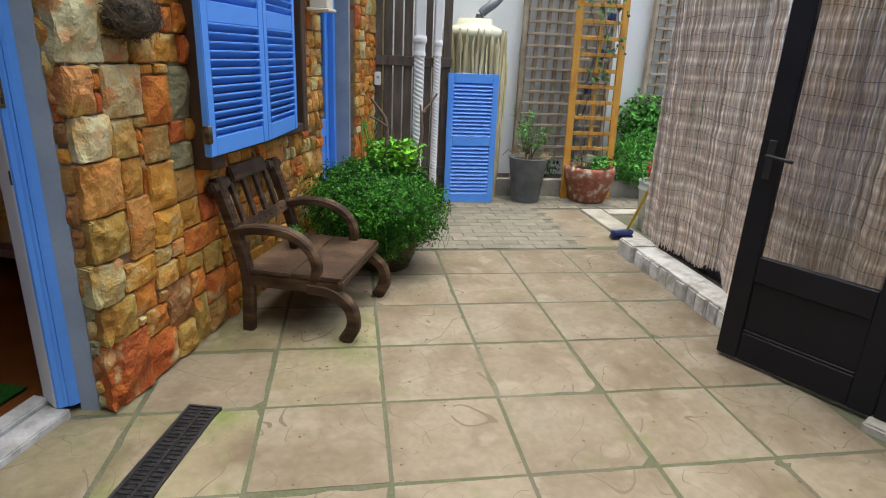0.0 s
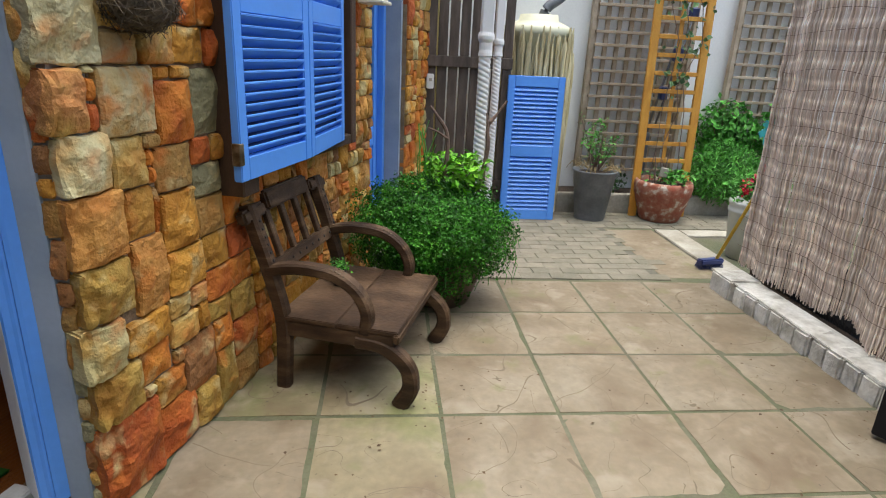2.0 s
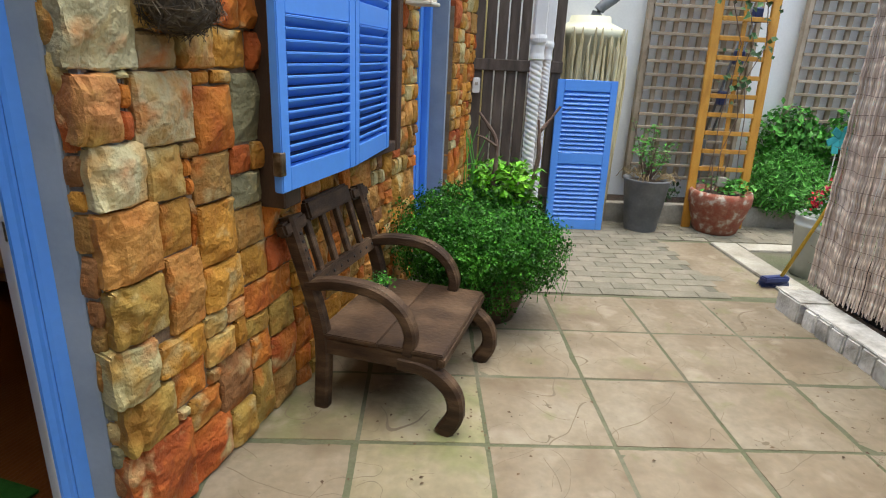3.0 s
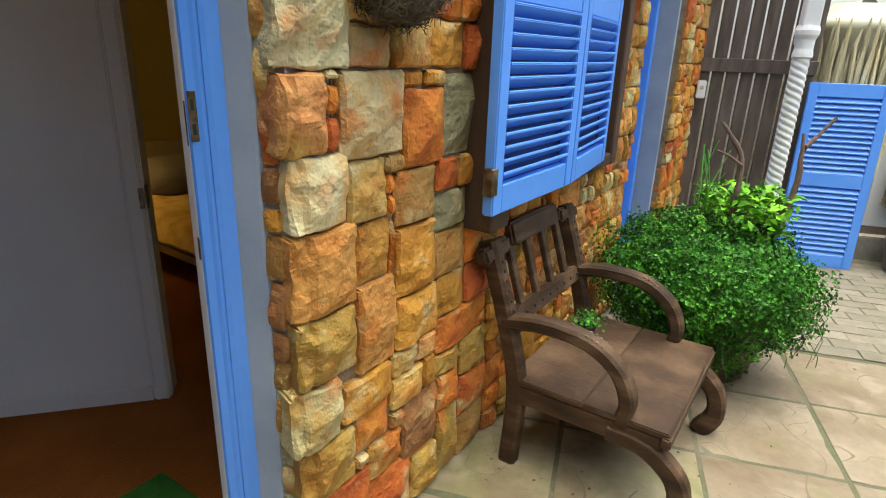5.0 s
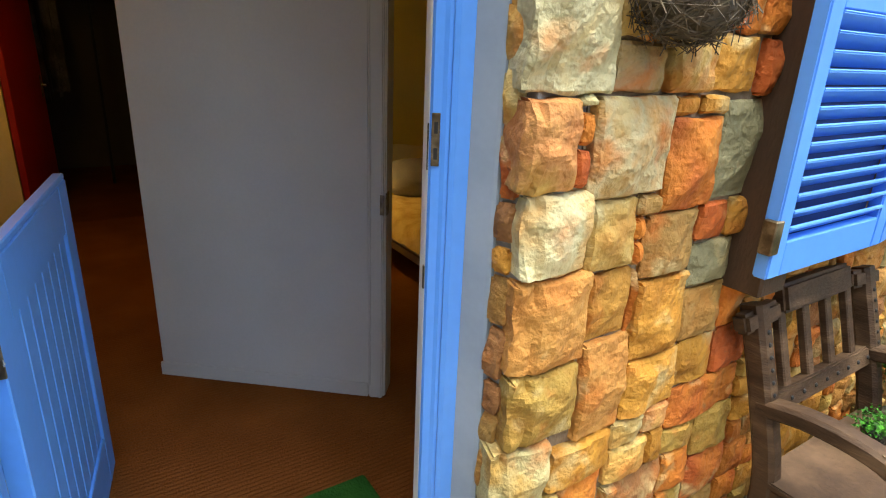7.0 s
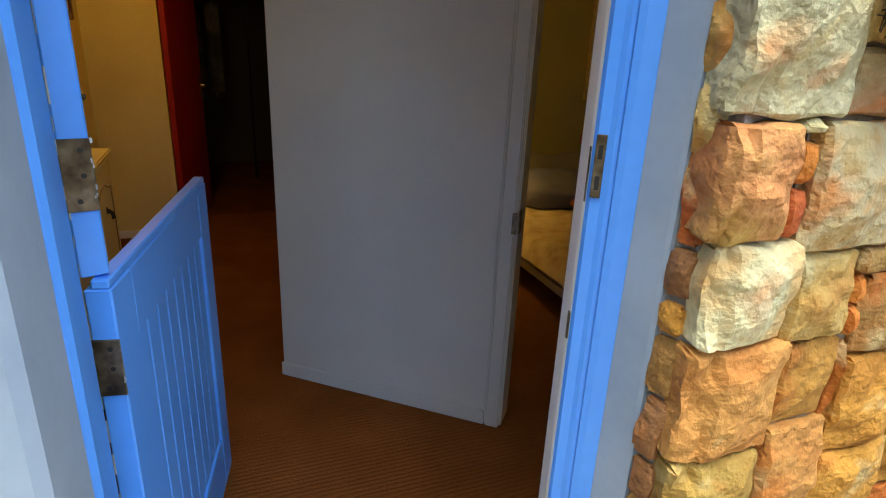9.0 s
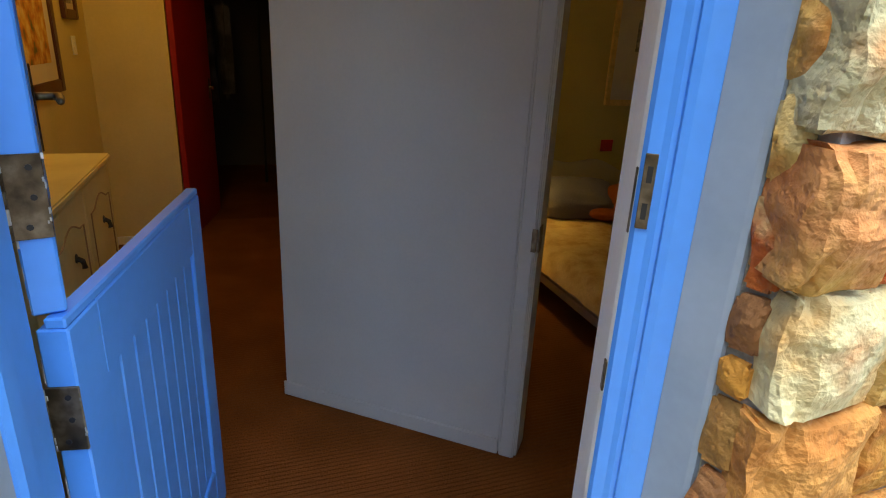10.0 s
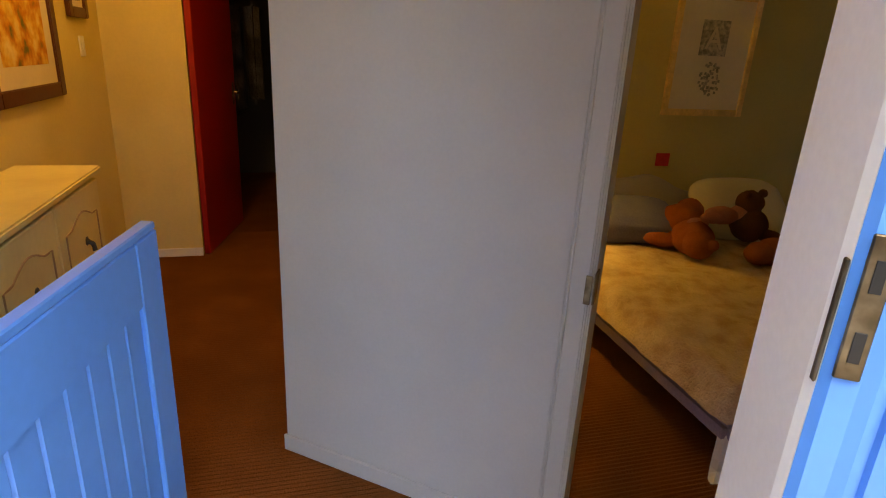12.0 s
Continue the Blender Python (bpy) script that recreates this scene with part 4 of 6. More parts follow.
tube(br, curve_pts([(0.20, 0.05, 0.65), (0.24, 0.06, 0.9), (0.235, 0.07, 1.02), (0.29, 0.09, 1.10), (0.34, 0.1, 1.17)], 3), [0.013] * 5 + [0.010] * 4 + [0.007] * 4, 7)
tube(br, [(0.235, 0.07, 1.02), (0.225, 0.07, 1.1)], [0.008, 0.006], 6)
part("bare_branch", br, BARK, bush, "bare pruned branches")
for k in range(7):
    x, y = -0.16 + 0.012 * k, -0.03 + rng.gauss(0, 0.02)
    bm = bmesh.new()
    sweep(bm, [(x, y, 0.65), (x + rng.gauss(0, 0.01), y, 0.86), (x + rng.gauss(0, 0.03), y + rng.gauss(0, 0.03), rng.uniform(0.93, 1.06))], (0.4, 1, 0), 0.013, 0.003)
    part("blade", bm, LEAF_SOFT, bush)

# zinc tub, chipped terracotta pot, flower bucket
zt = thing("zinc_tub", pose(1.37, 5.56, 0), "tall grey metal tub with a straggly shrub on the pavers", "planter")
part("tub", capped(lathe(bmesh.new(), [(0.135, 0), (0.14, 0.01), (0.195, 0.44), (0.207, 0.45), (0.207, 0.462), (0.19, 0.462), (0.185, 0.42)], 28)), ZINC, zt, "", True)
part("soil", capped(lathe(bmesh.new(), [(0.187, 0.425), (0.1, 0.44), (0.01, 0.45)], 20)), SOIL, zt)
rng = random.Random(3)
bm = bmesh.new()
tips = []
for _ in range(16):
    a, s = rng.uniform(0, 6.28), rng.uniform(0.08, 0.26)
    p = Vector((0.03 * math.cos(a), 0.03 * math.sin(a), 0.44))
    q = Vector((s * math.cos(a), s * math.sin(a), rng.uniform(0.62, 0.98)))
    mid = (p + q) / 2 + Vector((rng.gauss(0, 0.03), rng.gauss(0, 0.03), 0.05))
    tube(bm, [p, mid, q], [0.006, 0.004, 0.002], 5)
    tips += [mid.lerp(q, rng.random()) for _ in range(16)] + [p.lerp(mid, 0.5 + 0.5 * rng.random()) for _ in range(4)]
part("stems", bm, BARK, zt)
v, f = leaf_cloud([t + Vector((rng.gauss(0, 0.025), rng.gauss(0, 0.025), rng.gauss(0, 0.02))) for t in tips], [(0, 0, 1)] * len(tips), 0.021, rng, 1.8)
raw("leaves", v, f, LEAF_SOFT, zt)
dead = bmesh.new()
for _ in range(40):
    a = rng.uniform(0, 6.28)
    r = rng.uniform(0.1, 0.24)
    tube(dead, [(0.5 * r * math.cos(a), 0.5 * r * math.sin(a), 0.46), (r * math.cos(a), r * math.sin(a), 0.50 + rng.uniform(0, 0.04)), ((r + 0.05) * math.cos(a), (r + 0.05) * math.sin(a), 0.47)], 0.003, 4)
tagged(part("dry_stem_litter", dead, STRAW, zt), kind="stuff")

tpot = thing("terracotta_pot", pose(2.06, 5.58, 0), "round red pot with flaking white paint on the pavers", "planter")
part("pot", capped(lathe(bmesh.new(), [(0.17, 0), (0.185, 0.015), (0.225, 0.15), (0.232, 0.16), (0.248, 0.24), (0.258, 0.25), (0.265, 0.34), (0.255, 0.375), (0.238, 0.375), (0.23, 0.32)], 32)), TERRACOTTA, tpot, "", True)
part("soil", capped(lathe(bmesh.new(), [(0.232, 0.325), (0.1, 0.345), (0.01, 0.35)], 20)), SOIL, tpot)
rng = random.Random(4)
ps = [(rng.gauss(0.07, 0.085), rng.gauss(0, 0.09), 0.39 + rng.uniform(-0.02, 0.07)) for _ in range(260)]
v, f = leaf_cloud(ps, [(0, 0, 1)] * len(ps), 0.035, rng, 1.2)
raw("leaves", v, f, LEAF_SOFT, tpot)
bm = bmesh.new()
for x, y, dx, h in ((-0.10, -0.02, -0.03, 0.28), (-0.02, 0.03, 0.05, 0.34), (0.02, 0.0, -0.06, 0.22)):
    tube(bm, [(x, y, 0.34), (x + dx * 0.6, y, 0.34 + h * 0.6), (x + dx, y + 0.02, 0.34 + h)], [0.008, 0.006, 0.003], 5)
part("dry_stems", bm, BARK, tpot)
part("broken_shard", boxed((-0.14, -0.05, 0.40), (-0.06, -0.03, 0.49), 0.008, 1, pose(0, 0, 0, 0, 8, 0)), CONCRETE, tpot, "pale broken shard")

fb = thing("flower_bucket", pose(2.27, 4.50, 0), "ribbed whitish plastic bucket with red and pink flowers", "planter")
part("bucket", capped(lathe(bmesh.new(), [(0.135, 0), (0.175, 0.36), (0.183, 0.365), (0.183, 0.385), (0.177, 0.39), (0.18, 0.42), (0.187, 0.43), (0.187, 0.445), (0.17, 0.445), (0.165, 0.40)], 28)), BUCKET, fb, "", True)
rng = random.Random(6)
ps = [(rng.gauss(0, 0.10), rng.gauss(0, 0.09), 0.50 + rng.uniform(-0.07, 0.18)) for _ in range(420)]
v, f = leaf_cloud(ps, [(0, 0, 1)] * len(ps), 0.028, rng, 1.6)
raw("leaves", v, f, LEAF_SOFT, fb)
for c in ((-0.15, -0.06, 0.55), (-0.08, -0.10, 0.66), (-0.10, -0.02, 0.60), (0.03, -0.1, 0.58), (-0.02, -0.06, 0.72)):
    ps = [(c[0] + rng.gauss(0, 0.016), c[1] + rng.gauss(0, 0.016), c[2] + rng.gauss(0, 0.014)) for _ in range(34)]
    v, f = leaf_cloud(ps, [(0, -0.5, 0.7)] * len(ps), 0.022, rng, 1.1)
    raw("flower_head", v, f, PETAL, fb, "red and pink petals")

bro = thing("broom", pose(1.85, 4.24, 0), "broom with a yellow handle and navy head leaning on the screen", "broom")
bm = bmesh.new()
tube(bm, [(0.03, 0.0, 0.06), (0.33, -0.02, 0.86), (0.40, -0.025, 1.05)], 0.012, 8)
part("handle", bm, YELLOW_POLE, bro, "", True)
part("head", boxed((-0.11, -0.03, 0.035), (0.09, 0.03, 0.075), 0.008, 2, pose(0, 0, 0, 0, 0, 12)), BROOM_BLUE, bro)
bm = bmesh.new()
for i in range(26):
    for j in range(3):
        x, y = -0.10 + i * 0.0072, -0.02 + 0.02 * j
        tube(bm, [(x, y, 0.04), (x * 1.06, y * 1.4, 0.0)], 0.003, 3, False)
part("bristles", bm, BROOM_BLUE, bro)
bro.children[-1]["kind"] = "stuff"

# raised bed along the back wall, with its shrubs
rb = thing("raised_bed", I, "low pale masonry edge of a raised planting bed with soil", "planter bed", kind="structure")
part("edge", boxed((1.10, 5.76, -0.02), (4.3, 5.86, 0.18), 0.008, 2), CONCRETE, rb)
part("soil", boxed((1.10, 5.86, -0.02), (4.3, 6.24, 0.15)), SOIL, rb)


def shrub(name, at, label, n, rx, ry, rz, size, material, seed, long=1.6, thick=0.5, fine=False):
    rng = random.Random(seed)
    th = thing(name, pose(*at), label, "shrub")
    bm = bmesh.new()
    for _ in range(14):
        a, r = rng.uniform(0, 6.28), rng.uniform(0.2, 0.8)
        tube(bm, [(0.02 * math.cos(a), 0.02 * math.sin(a), 0), (0.4 * r * rx * math.cos(a), 0.4 * r * ry * math.sin(a), rz * 0.8), (r * rx * math.cos(a), r * ry * math.sin(a), rz * 1.5)], [0.008, 0.005, 0.002], 5)
    part("stems", bm, BARK, th)
    ps, ns = shell(rng, n, rx, ry, rz, thick)
    ps = [(x, y, z + rz) for x, y, z in ps]
    if fine:
        ns = [Vector((d.x, d.y, 0.2)) for d in ns]
    v, f = leaf_cloud(ps, ns, size, rng, long, 0.15)
    raw("leaves", v, f, material, th)
    return th


shrub("feathery_shrub", (2.76, 5.80, 0.12), "soft feathery bright green shrub spilling over the bed edge", 9000, 0.40, 0.26, 0.30, 0.010, LEAF_SOFT, 21, 6.0, 0.7, True)
shrub("leafy_shrub", (2.84, 6.06, 0.46), "broad-leaved green shrub against the trellis", 1500, 0.34, 0.16, 0.32, 0.034, LEAF_SOFT, 22, 2.0, 0.8)
shrub("leafy_shrub", (3.40, 6.04, 0.36), "grey-green leafy shrub against the trellis", 900, 0.30, 0.14, 0.36, 0.036, LEAF_SOFT, 23, 1.7)
shrub("low_plants", (1.62, 6.02, 0.14), "low straggling plants in the raised bed", 260, 0.25, 0.1, 0.13, 0.03, LEAF_GREY, 24, 1.8)

tl = thing("teal_windmill", pose(2.98, 5.55, 0.0), "teal and purple plastic garden windmill on a thin stick", "garden ornament")
bm = bmesh.new()
tube(bm, [(0, 0, 0.0), (0, 0, 0.86)], 0.005, 6)
part("stick", bm, WHITE, tl)
for k in range(6):
    part("blade", boxed((0.0, -0.004, 0.0), (0.06, 0.004, 0.12), 0.002, 1, pose(0, 0, 0.86, 12, k * 60, 0)), TEAL, tl)


# ---- trellises, ladder trellis, gate, columns, tank ----
def trellis(name, at, wide, high, pitch, bar, material, label, depth=0.030):
    th = thing(name, at, label, "trellis", "wall trellises")
    up_bar = mesh_of("upright_bar", boxed((-bar / 2, 0.001, 0), (bar / 2, depth, high), 0.003), material)
    cross = mesh_of("cross_bar", boxed((0, -depth, -bar * 0.32), (wide, 0, bar * 0.32), 0.003), material)
    n, m = round(wide / pitch), round(high / pitch)
    for i in range(n + 1):
        piece("upright_bar", up_bar, th, pose(i * wide / n, 0, 0))
    for j in range(m + 1):
        piece("cross_bar", cross, th, pose(0, 0, j * high / m))
    for x in (-0.052, wide + 0.012):
        part("frame_post", boxed((x, -depth - 0.004, -0.03), (x + 0.04, depth, high), 0.003), material, th)
    return th


trellis("wall_trellis", pose(1.42, 6.175, 0.36), 0.94, 2.15, 0.122, 0.042, TRELLIS, "weathered grey-brown timber lattice fixed to the white wall")
trellis("wall_trellis", pose(2.87, 6.175, 0.36), 0.90, 2.15, 0.122, 0.042, TRELLIS, "weathered grey-brown timber lattice fixed to the white wall")

lad = thing("ladder_trellis", pose(1.80, 5.66, 0.0, -3.5, 0, 0), "orange-stained timber trellis panel leaning on the back wall", "trellis")
part("post", boxed((0, 0, 0), (0.075, 0.03, 2.35), 0.004, 2), ORANGE_WOOD, lad)
part("post", boxed((0.485, 0, 0), (0.56, 0.03, 2.35), 0.004, 2), ORANGE_WOOD, lad)
part("middle_bar", boxed((0.26, 0.016, 0.52), (0.30, 0.028, 2.35), 0.003), ORANGE_WOOD, lad)
rung = mesh_of("rung", boxed((0.076, -0.002, -0.019), (0.484, 0.014, 0.019), 0.003), ORANGE_WOOD)
for j in range(12):
    piece("rung", rung, lad, pose(0, 0, 0.54 + j * 0.158))
vine = thing("vine", pose(2.08, 5.70, 0.50), "thin vine with dark leaves climbing the orange trellis", "climbing plant")
rng = random.Random(31)
bm = bmesh.new()
tips = []
for k in range(3):
    x = -0.12 + 0.12 * k
    pts = [Vector((x + rng.gauss(0, 0.05), rng.uniform(-0.03, 0.0), z)) for z in (-0.34, -0.1, 0.2, 0.5, 0.8, 1.1, 1.4, 1.6)]
    tube(bm, pts, 0.004, 5)
    tips += [pts[-1 - rng.randrange(4)] + Vector((rng.gauss(0, 0.07), rng.gauss(0, 0.03), rng.gauss(0, 0.07))) for _ in range(26)]
part("stems", bm, BARK, vine)
v, f = leaf_cloud(tips, [(0, -1, 0.3)] * len(tips), 0.05, rng, 1.2)
raw("leaves", v, f, LEAF_GREY, vine)
tools = thing("folded_poles", pose(1.93, 5.89, 0.155), "pale metal poles with dark clamps leaning behind the orange trellis", "garden tool")
bm = bmesh.new()
tube(bm, [(0.02, 0.0, 0.6), (0.34, 0.12, 2.0)], 0.012, 8)
tube(bm, [(0.10, 0.0, 0.7), (0.40, 0.12, 1.9)], 0.010, 8)
part("poles", bm, ZINC, tools, "", True)
for t in (0.25, 0.5, 0.75):
    part("clamp", boxed((0.01 + 0.34 * t, -0.03, 0.58 + 1.4 * t), (0.08 + 0.34 * t, 0.05, 0.70 + 1.4 * t), 0.01), BROOM_BLUE, tools)
bm = bmesh.new()
box(bm, (0.0, -0.03, 0.0), (0.05, 0.02, 0.62), 0.004)
part("foot", bm, ZINC, tools)

GA = pose(-0.22, 5.52, 0.0, 0, 0, 4)
gate = thing("slatted_gate", GA, "dark weathered timber gate of upright slats with narrow gaps", "gate")
sl = mesh_of("slat", boxed((0, 0, 0), (0.078, 0.02, 2.3), 0.003), GATE_WOOD)
for i in range(8):
    piece("slat", sl, gate, pose(i * 0.094, 0, 0))
for z in (0.25, 1.30, 2.1):
    part("cross_rail", boxed((0, -0.024, z), (0.74, -0.001, z + 0.09), 0.004), GATE_WOOD, gate)
ic = thing("intercom", GA @ pose(0.03, -0.03, 1.12), "small white plastic bell box fixed to the gate post", "intercom")
part("case", boxed((-0.03, -0.028, 0), (0.03, 0.0, 0.12), 0.006, 2), WHITE, ic)
part("button", boxed((-0.012, -0.034, 0.06), (0.012, -0.0285, 0.085), 0.002), CONCRETE, ic)


def twisted_column(at, r, label):
    th = thing("twisted_column", at, label, "column", "white columns")
    bm = bmesh.new()
    n, steps = 30, 420
    rings = []
    for s in range(steps + 1):
        z = 0.12 + 1.28 * s / steps
        rings.append([])
        for k in range(n):
            a = 2 * math.pi * k / n
            rr = r * (0.86 + 0.14 * abs(math.sin(1.5 * a + z * 100)))
            rings[-1].append(bm.verts.new((rr * math.cos(a), rr * math.sin(a), z)))
    for a, b in zip(rings, rings[1:]):
        for k in range(n):
            bm.faces.new((a[k], a[(k + 1) % n], b[(k + 1) % n], b[k]))
    part("shaft", capped(bm), WHITE, th, "spirally fluted shaft", True)
    part("base", capped(lathe(bmesh.new(), [(r * 1.5, 0), (r * 1.5, 0.05), (r * 1.25, 0.06), (r * 1.3, 0.09), (r * 1.05, 0.12)], 24)), WHITE, th)
    part("collar", capped(lathe(bmesh.new(), [(r, 1.40), (r * 1.15, 1.405), (r * 1.12, 1.42), (r * 1.02, 1.44), (r * 1.05, 1.48), (r * 1.3, 1.50), (r * 1.34, 1.52), (r * 1.2, 1.54)], 24)), WHITE, th)
    part("upper_post", boxed((-r * 0.95, -r * 0.95, 1.53), (r * 0.95, r * 0.95, 2.6), 0.006), WHITE, th)


twisted_column(pose(0.05, 4.14, 0), 0.038, "white painted cast column with a spirally fluted shaft")
twisted_column(pose(0.365, 5.45, 0), 0.036, "slim white painted column with a spirally fluted shaft")

tank = thing("water_tank", pose(0.80, 5.92, 0), "cream plastic water tank behind split cane cladding", "water tank")
part("body", capped(lathe(bmesh.new(), [(0.28, 0), (0.285, 0.02), (0.285, 1.58), (0.31, 1.60), (0.31, 1.65), (0.27, 1.68), (0.18, 1.72), (0.17, 1.77)], 36)), TANK, tank, "", True)
bm = bmesh.new()
tube(bm, curve_pts([(0.03, 0, 1.75), (0.07, -0.02, 1.84), (0.20, 0.0, 1.94), (0.35, 0.2, 2.1)], 5), 0.045, 12)
part("inlet_pipe", bm, ZINC, tank, "bent metal inlet pipe", True)
rng = random.Random(41)
canes = []
for k in range(4):
    bm = bmesh.new()
    h = 1.46 + 0.07 * k
    pts = [Vector((rng.gauss(0, 0.006), rng.gauss(0, 0.004), z)) for z in (0, 0.4, 0.8, 1.2, h - 0.1, h)]
    tube(bm, pts, [0.016, 0.017, 0.015, 0.016, 0.013, 0.004], 5)
    canes.append(mesh_of("cane", bm, CANE))
for i in range(72):
    a = radians(180 + i * 2.9 - 14 + rng.gauss(0, 1.0))
    r = 0.318 + rng.uniform(-0.008, 0.008)
    piece("cane", canes[rng.randrange(4)], tank, pose(r * math.cos(a), r * math.sin(a), 0, rng.gauss(0, 0.7), rng.gauss(0, 0.7), rng.uniform(0, 360)))

bsh = thing("loose_shutter", I, "bright blue louvred shutter leaning against the cane-clad tank", "shutter")
bsh.matrix_world = Matrix.Translation((0.49, 5.455, 0.0)) @ Matrix(((1, 0, 0, 0), (0, -1, 0, 0), (0, 0, 1, 0), (0, 0, 0, 1))) @ pose(0, 0, 0, 3.0)
shutter_leaf(bsh, 0.50, 1.26, [(0, 0.085), (0.57, 0.66), (1.17, 1.26)], 0.06, tilt=-52)


# ---- reed screen, kerb and black door ----
kerb = thing("kerb", I, "low white-painted brick kerb under the reed screen", "kerb", kind="structure")
rng = random.Random(51)
kb = [mesh_of("kerb_block", boxed((0, 0, 0), (0.20, 0.110, 0.124 + 0.005 * k), 0.009 + 0.002 * k, 2), KERB) for k in range(3)]
for i in range(14):
    piece("kerb_block", kb[rng.randrange(3)], kerb, pose(1.655 + rng.uniform(-0.006, 0.006), 2.02 + i * 0.1155, -0.02, rng.gauss(0, 0.6), rng.gauss(0, 0.8), rng.gauss(0, 1.2)))
part("kerb_cap", boxed((1.668, 2.03, 0.104), (1.852, 3.70, 0.1145), 0.004, 2), KERB, kerb, "whitewashed mortar top")
part("end_block", boxed((1.640, 3.66, -0.02), (1.858, 3.88, 0.125), 0.010, 2), KERB, kerb)
part("bed_behind", boxed((1.86, 0.0, -0.02), (4.4, 3.86, 0.10)), SOIL, kerb)


def screen_x(y):
    return 1.855 + 0.045 * math.sin(y * 6.5) + 0.028 * math.sin(y * 15 + 1)


scr = thing("reed_screen", I, "tall grey-brown reed screen hanging in soft folds above the kerb", "screen")
rng = random.Random(52)
reeds = []


def bowed(h, amp, x=0.0, y=0.0, z0=0.0, lean=0.0):
    """A reed that bows a little outwards between its binding wires."""
    n = 24
    a, b = rng.gauss(0, 0.005), rng.gauss(0, 0.007)
    return [Vector((x + lean * k / n + amp * math.cos(2 * math.pi * (z0 + h * k / n - 0.28) / 0.205) + a * math.sin(3.1 * k / n), y + b * math.sin(2.6 * k / n + a * 300), z0 + h * k / n)) for k in range(n + 1)]


for k in range(10):
    bm = bmesh.new()
    pts = bowed(1.86, 0.0045, z0=0.16)
    tube(bm, [p - Vector((0, 0, 0.16)) for p in pts], [0.0035] + [0.0050] * 23 + [0.003], 5, False)
    reeds.append(mesh_of("reed", bm, REED))
for i in range(296):
    y = 3.94 - i * 0.0098
    z = 0.16 + 0.02 * math.sin(y * 9) + rng.uniform(-0.02, 0.02)
    piece("reed", reeds[rng.randrange(10)], scr, pose(screen_x(y) + rng.uniform(-0.005, 0.005), y, z, rng.gauss(0, 0.5), rng.gauss(0, 0.3) - 1.0, rng.gauss(0, 12)))
bm = bmesh.new()
for i in range(680):
    y = 3.94 - i * 0.0043
    z = 0.17 + 0.02 * math.sin(y * 9) + rng.uniform(-0.03, 0.03)
    tube(bm, bowed(2.02 - z, 0.004, screen_x(y) + 0.007 + rng.uniform(0, 0.004), y, z, -0.03), 0.0033, 3, False)
tagged(part("reeds_behind", bm, REED, scr), kind="stuff")
for j in range(17):
    bm = bmesh.new()
    z = 0.28 + j * 0.1025
    tube(bm, [(screen_x(3.98 - k * 0.04) - 0.012 - 0.0175 * (z - 0.16), 3.98 - k * 0.04, z + 0.013 * math.sin((3.98 - k * 0.04) * 7.5 + 1) + 0.007 * math.sin(k * 0.5 + j * 1.9)) for k in range(73)], 0.0012, 4)
    part("binding_wire", bm, BARK, scr)
part("top_rail", boxed((1.78, 1.05, 2.035), (1.86, 3.98, 2.07), 0.004), BROWN_WOOD, scr)
for y in (1.1, 3.86):
    part("post", boxed((1.93, y, -0.02), (1.98, y + 0.05, 2.03), 0.004), BROWN_WOOD, scr)
part("black_sheet", boxed((1.915, 1.1, 0.0), (1.92, 3.86, 0.42)), PLASTIC_BLACK, scr, "black plastic sheet behind the reeds")

BD = Matrix.Translation((1.465, 2.279, 0.02)) @ Matrix.Rotation(math.atan2(-0.624, 0.333), 4, "Z")
bd = thing("black_door", BD, "open black painted door with a glazed upper panel", "door")
WB = 0.71
solo("door_sill", boxed((0.70, -0.12, -0.04), (1.25, 0.16, 0.015), 0.01, 2), CONCRETE, BD, "pale concrete sill beside the black door", "sill", "structure")
part("lock_stile", boxed((0, -0.02, 0), (0.105, 0.02, 2.05), 0.004, 2), BLACK, bd)
part("hinge_stile", boxed((WB - 0.105, -0.02, 0), (WB, 0.02, 2.05), 0.004, 2), BLACK, bd)
part("middle_rail", boxed((0.1055, -0.019, 0.42), (WB - 0.1055, 0.019, 0.55), 0.004), BLACK, bd)
part("bottom_rail", boxed((0.1055, -0.019, 0), (WB - 0.1055, 0.019, 0.15), 0.004), BLACK, bd)
part("top_rail", boxed((0.1055, -0.019, 1.93), (WB - 0.1055, 0.019, 2.05), 0.004), BLACK, bd)
part("panel", boxed((0.1055, -0.008, 0.151), (WB - 0.1055, 0.008, 0.419), 0.003), BLACK, bd)
part("panel_bead", boxed((0.107, -0.018, 0.152), (WB - 0.107, -0.0085, 0.166), 0.003), BLACK, bd)
part("pane", boxed((0.1, -0.003, 0.551), (WB - 0.1, 0.003, 1.929)), GLASS, bd)
hp = part("handle_plate", boxed((0.035, -0.026, 0.92), (0.072, -0.0205, 1.10), 0.003), IRON, bd, "dark metal handle plate")
bm = bmesh.new()
tube(bm, curve_pts([(0.054, -0.022, 1.03), (0.054, -0.06, 1.03), (0.08, -0.066, 1.03), (0.17, -0.062, 1.02)], 4), 0.008, 8)
part("lever", bm, IRON, hp, "", True)
part("hinge_post", boxed((WB + 0.004, -0.04, -0.02), (WB + 0.09, 0.05, 2.15), 0.004), BLACK, bd)


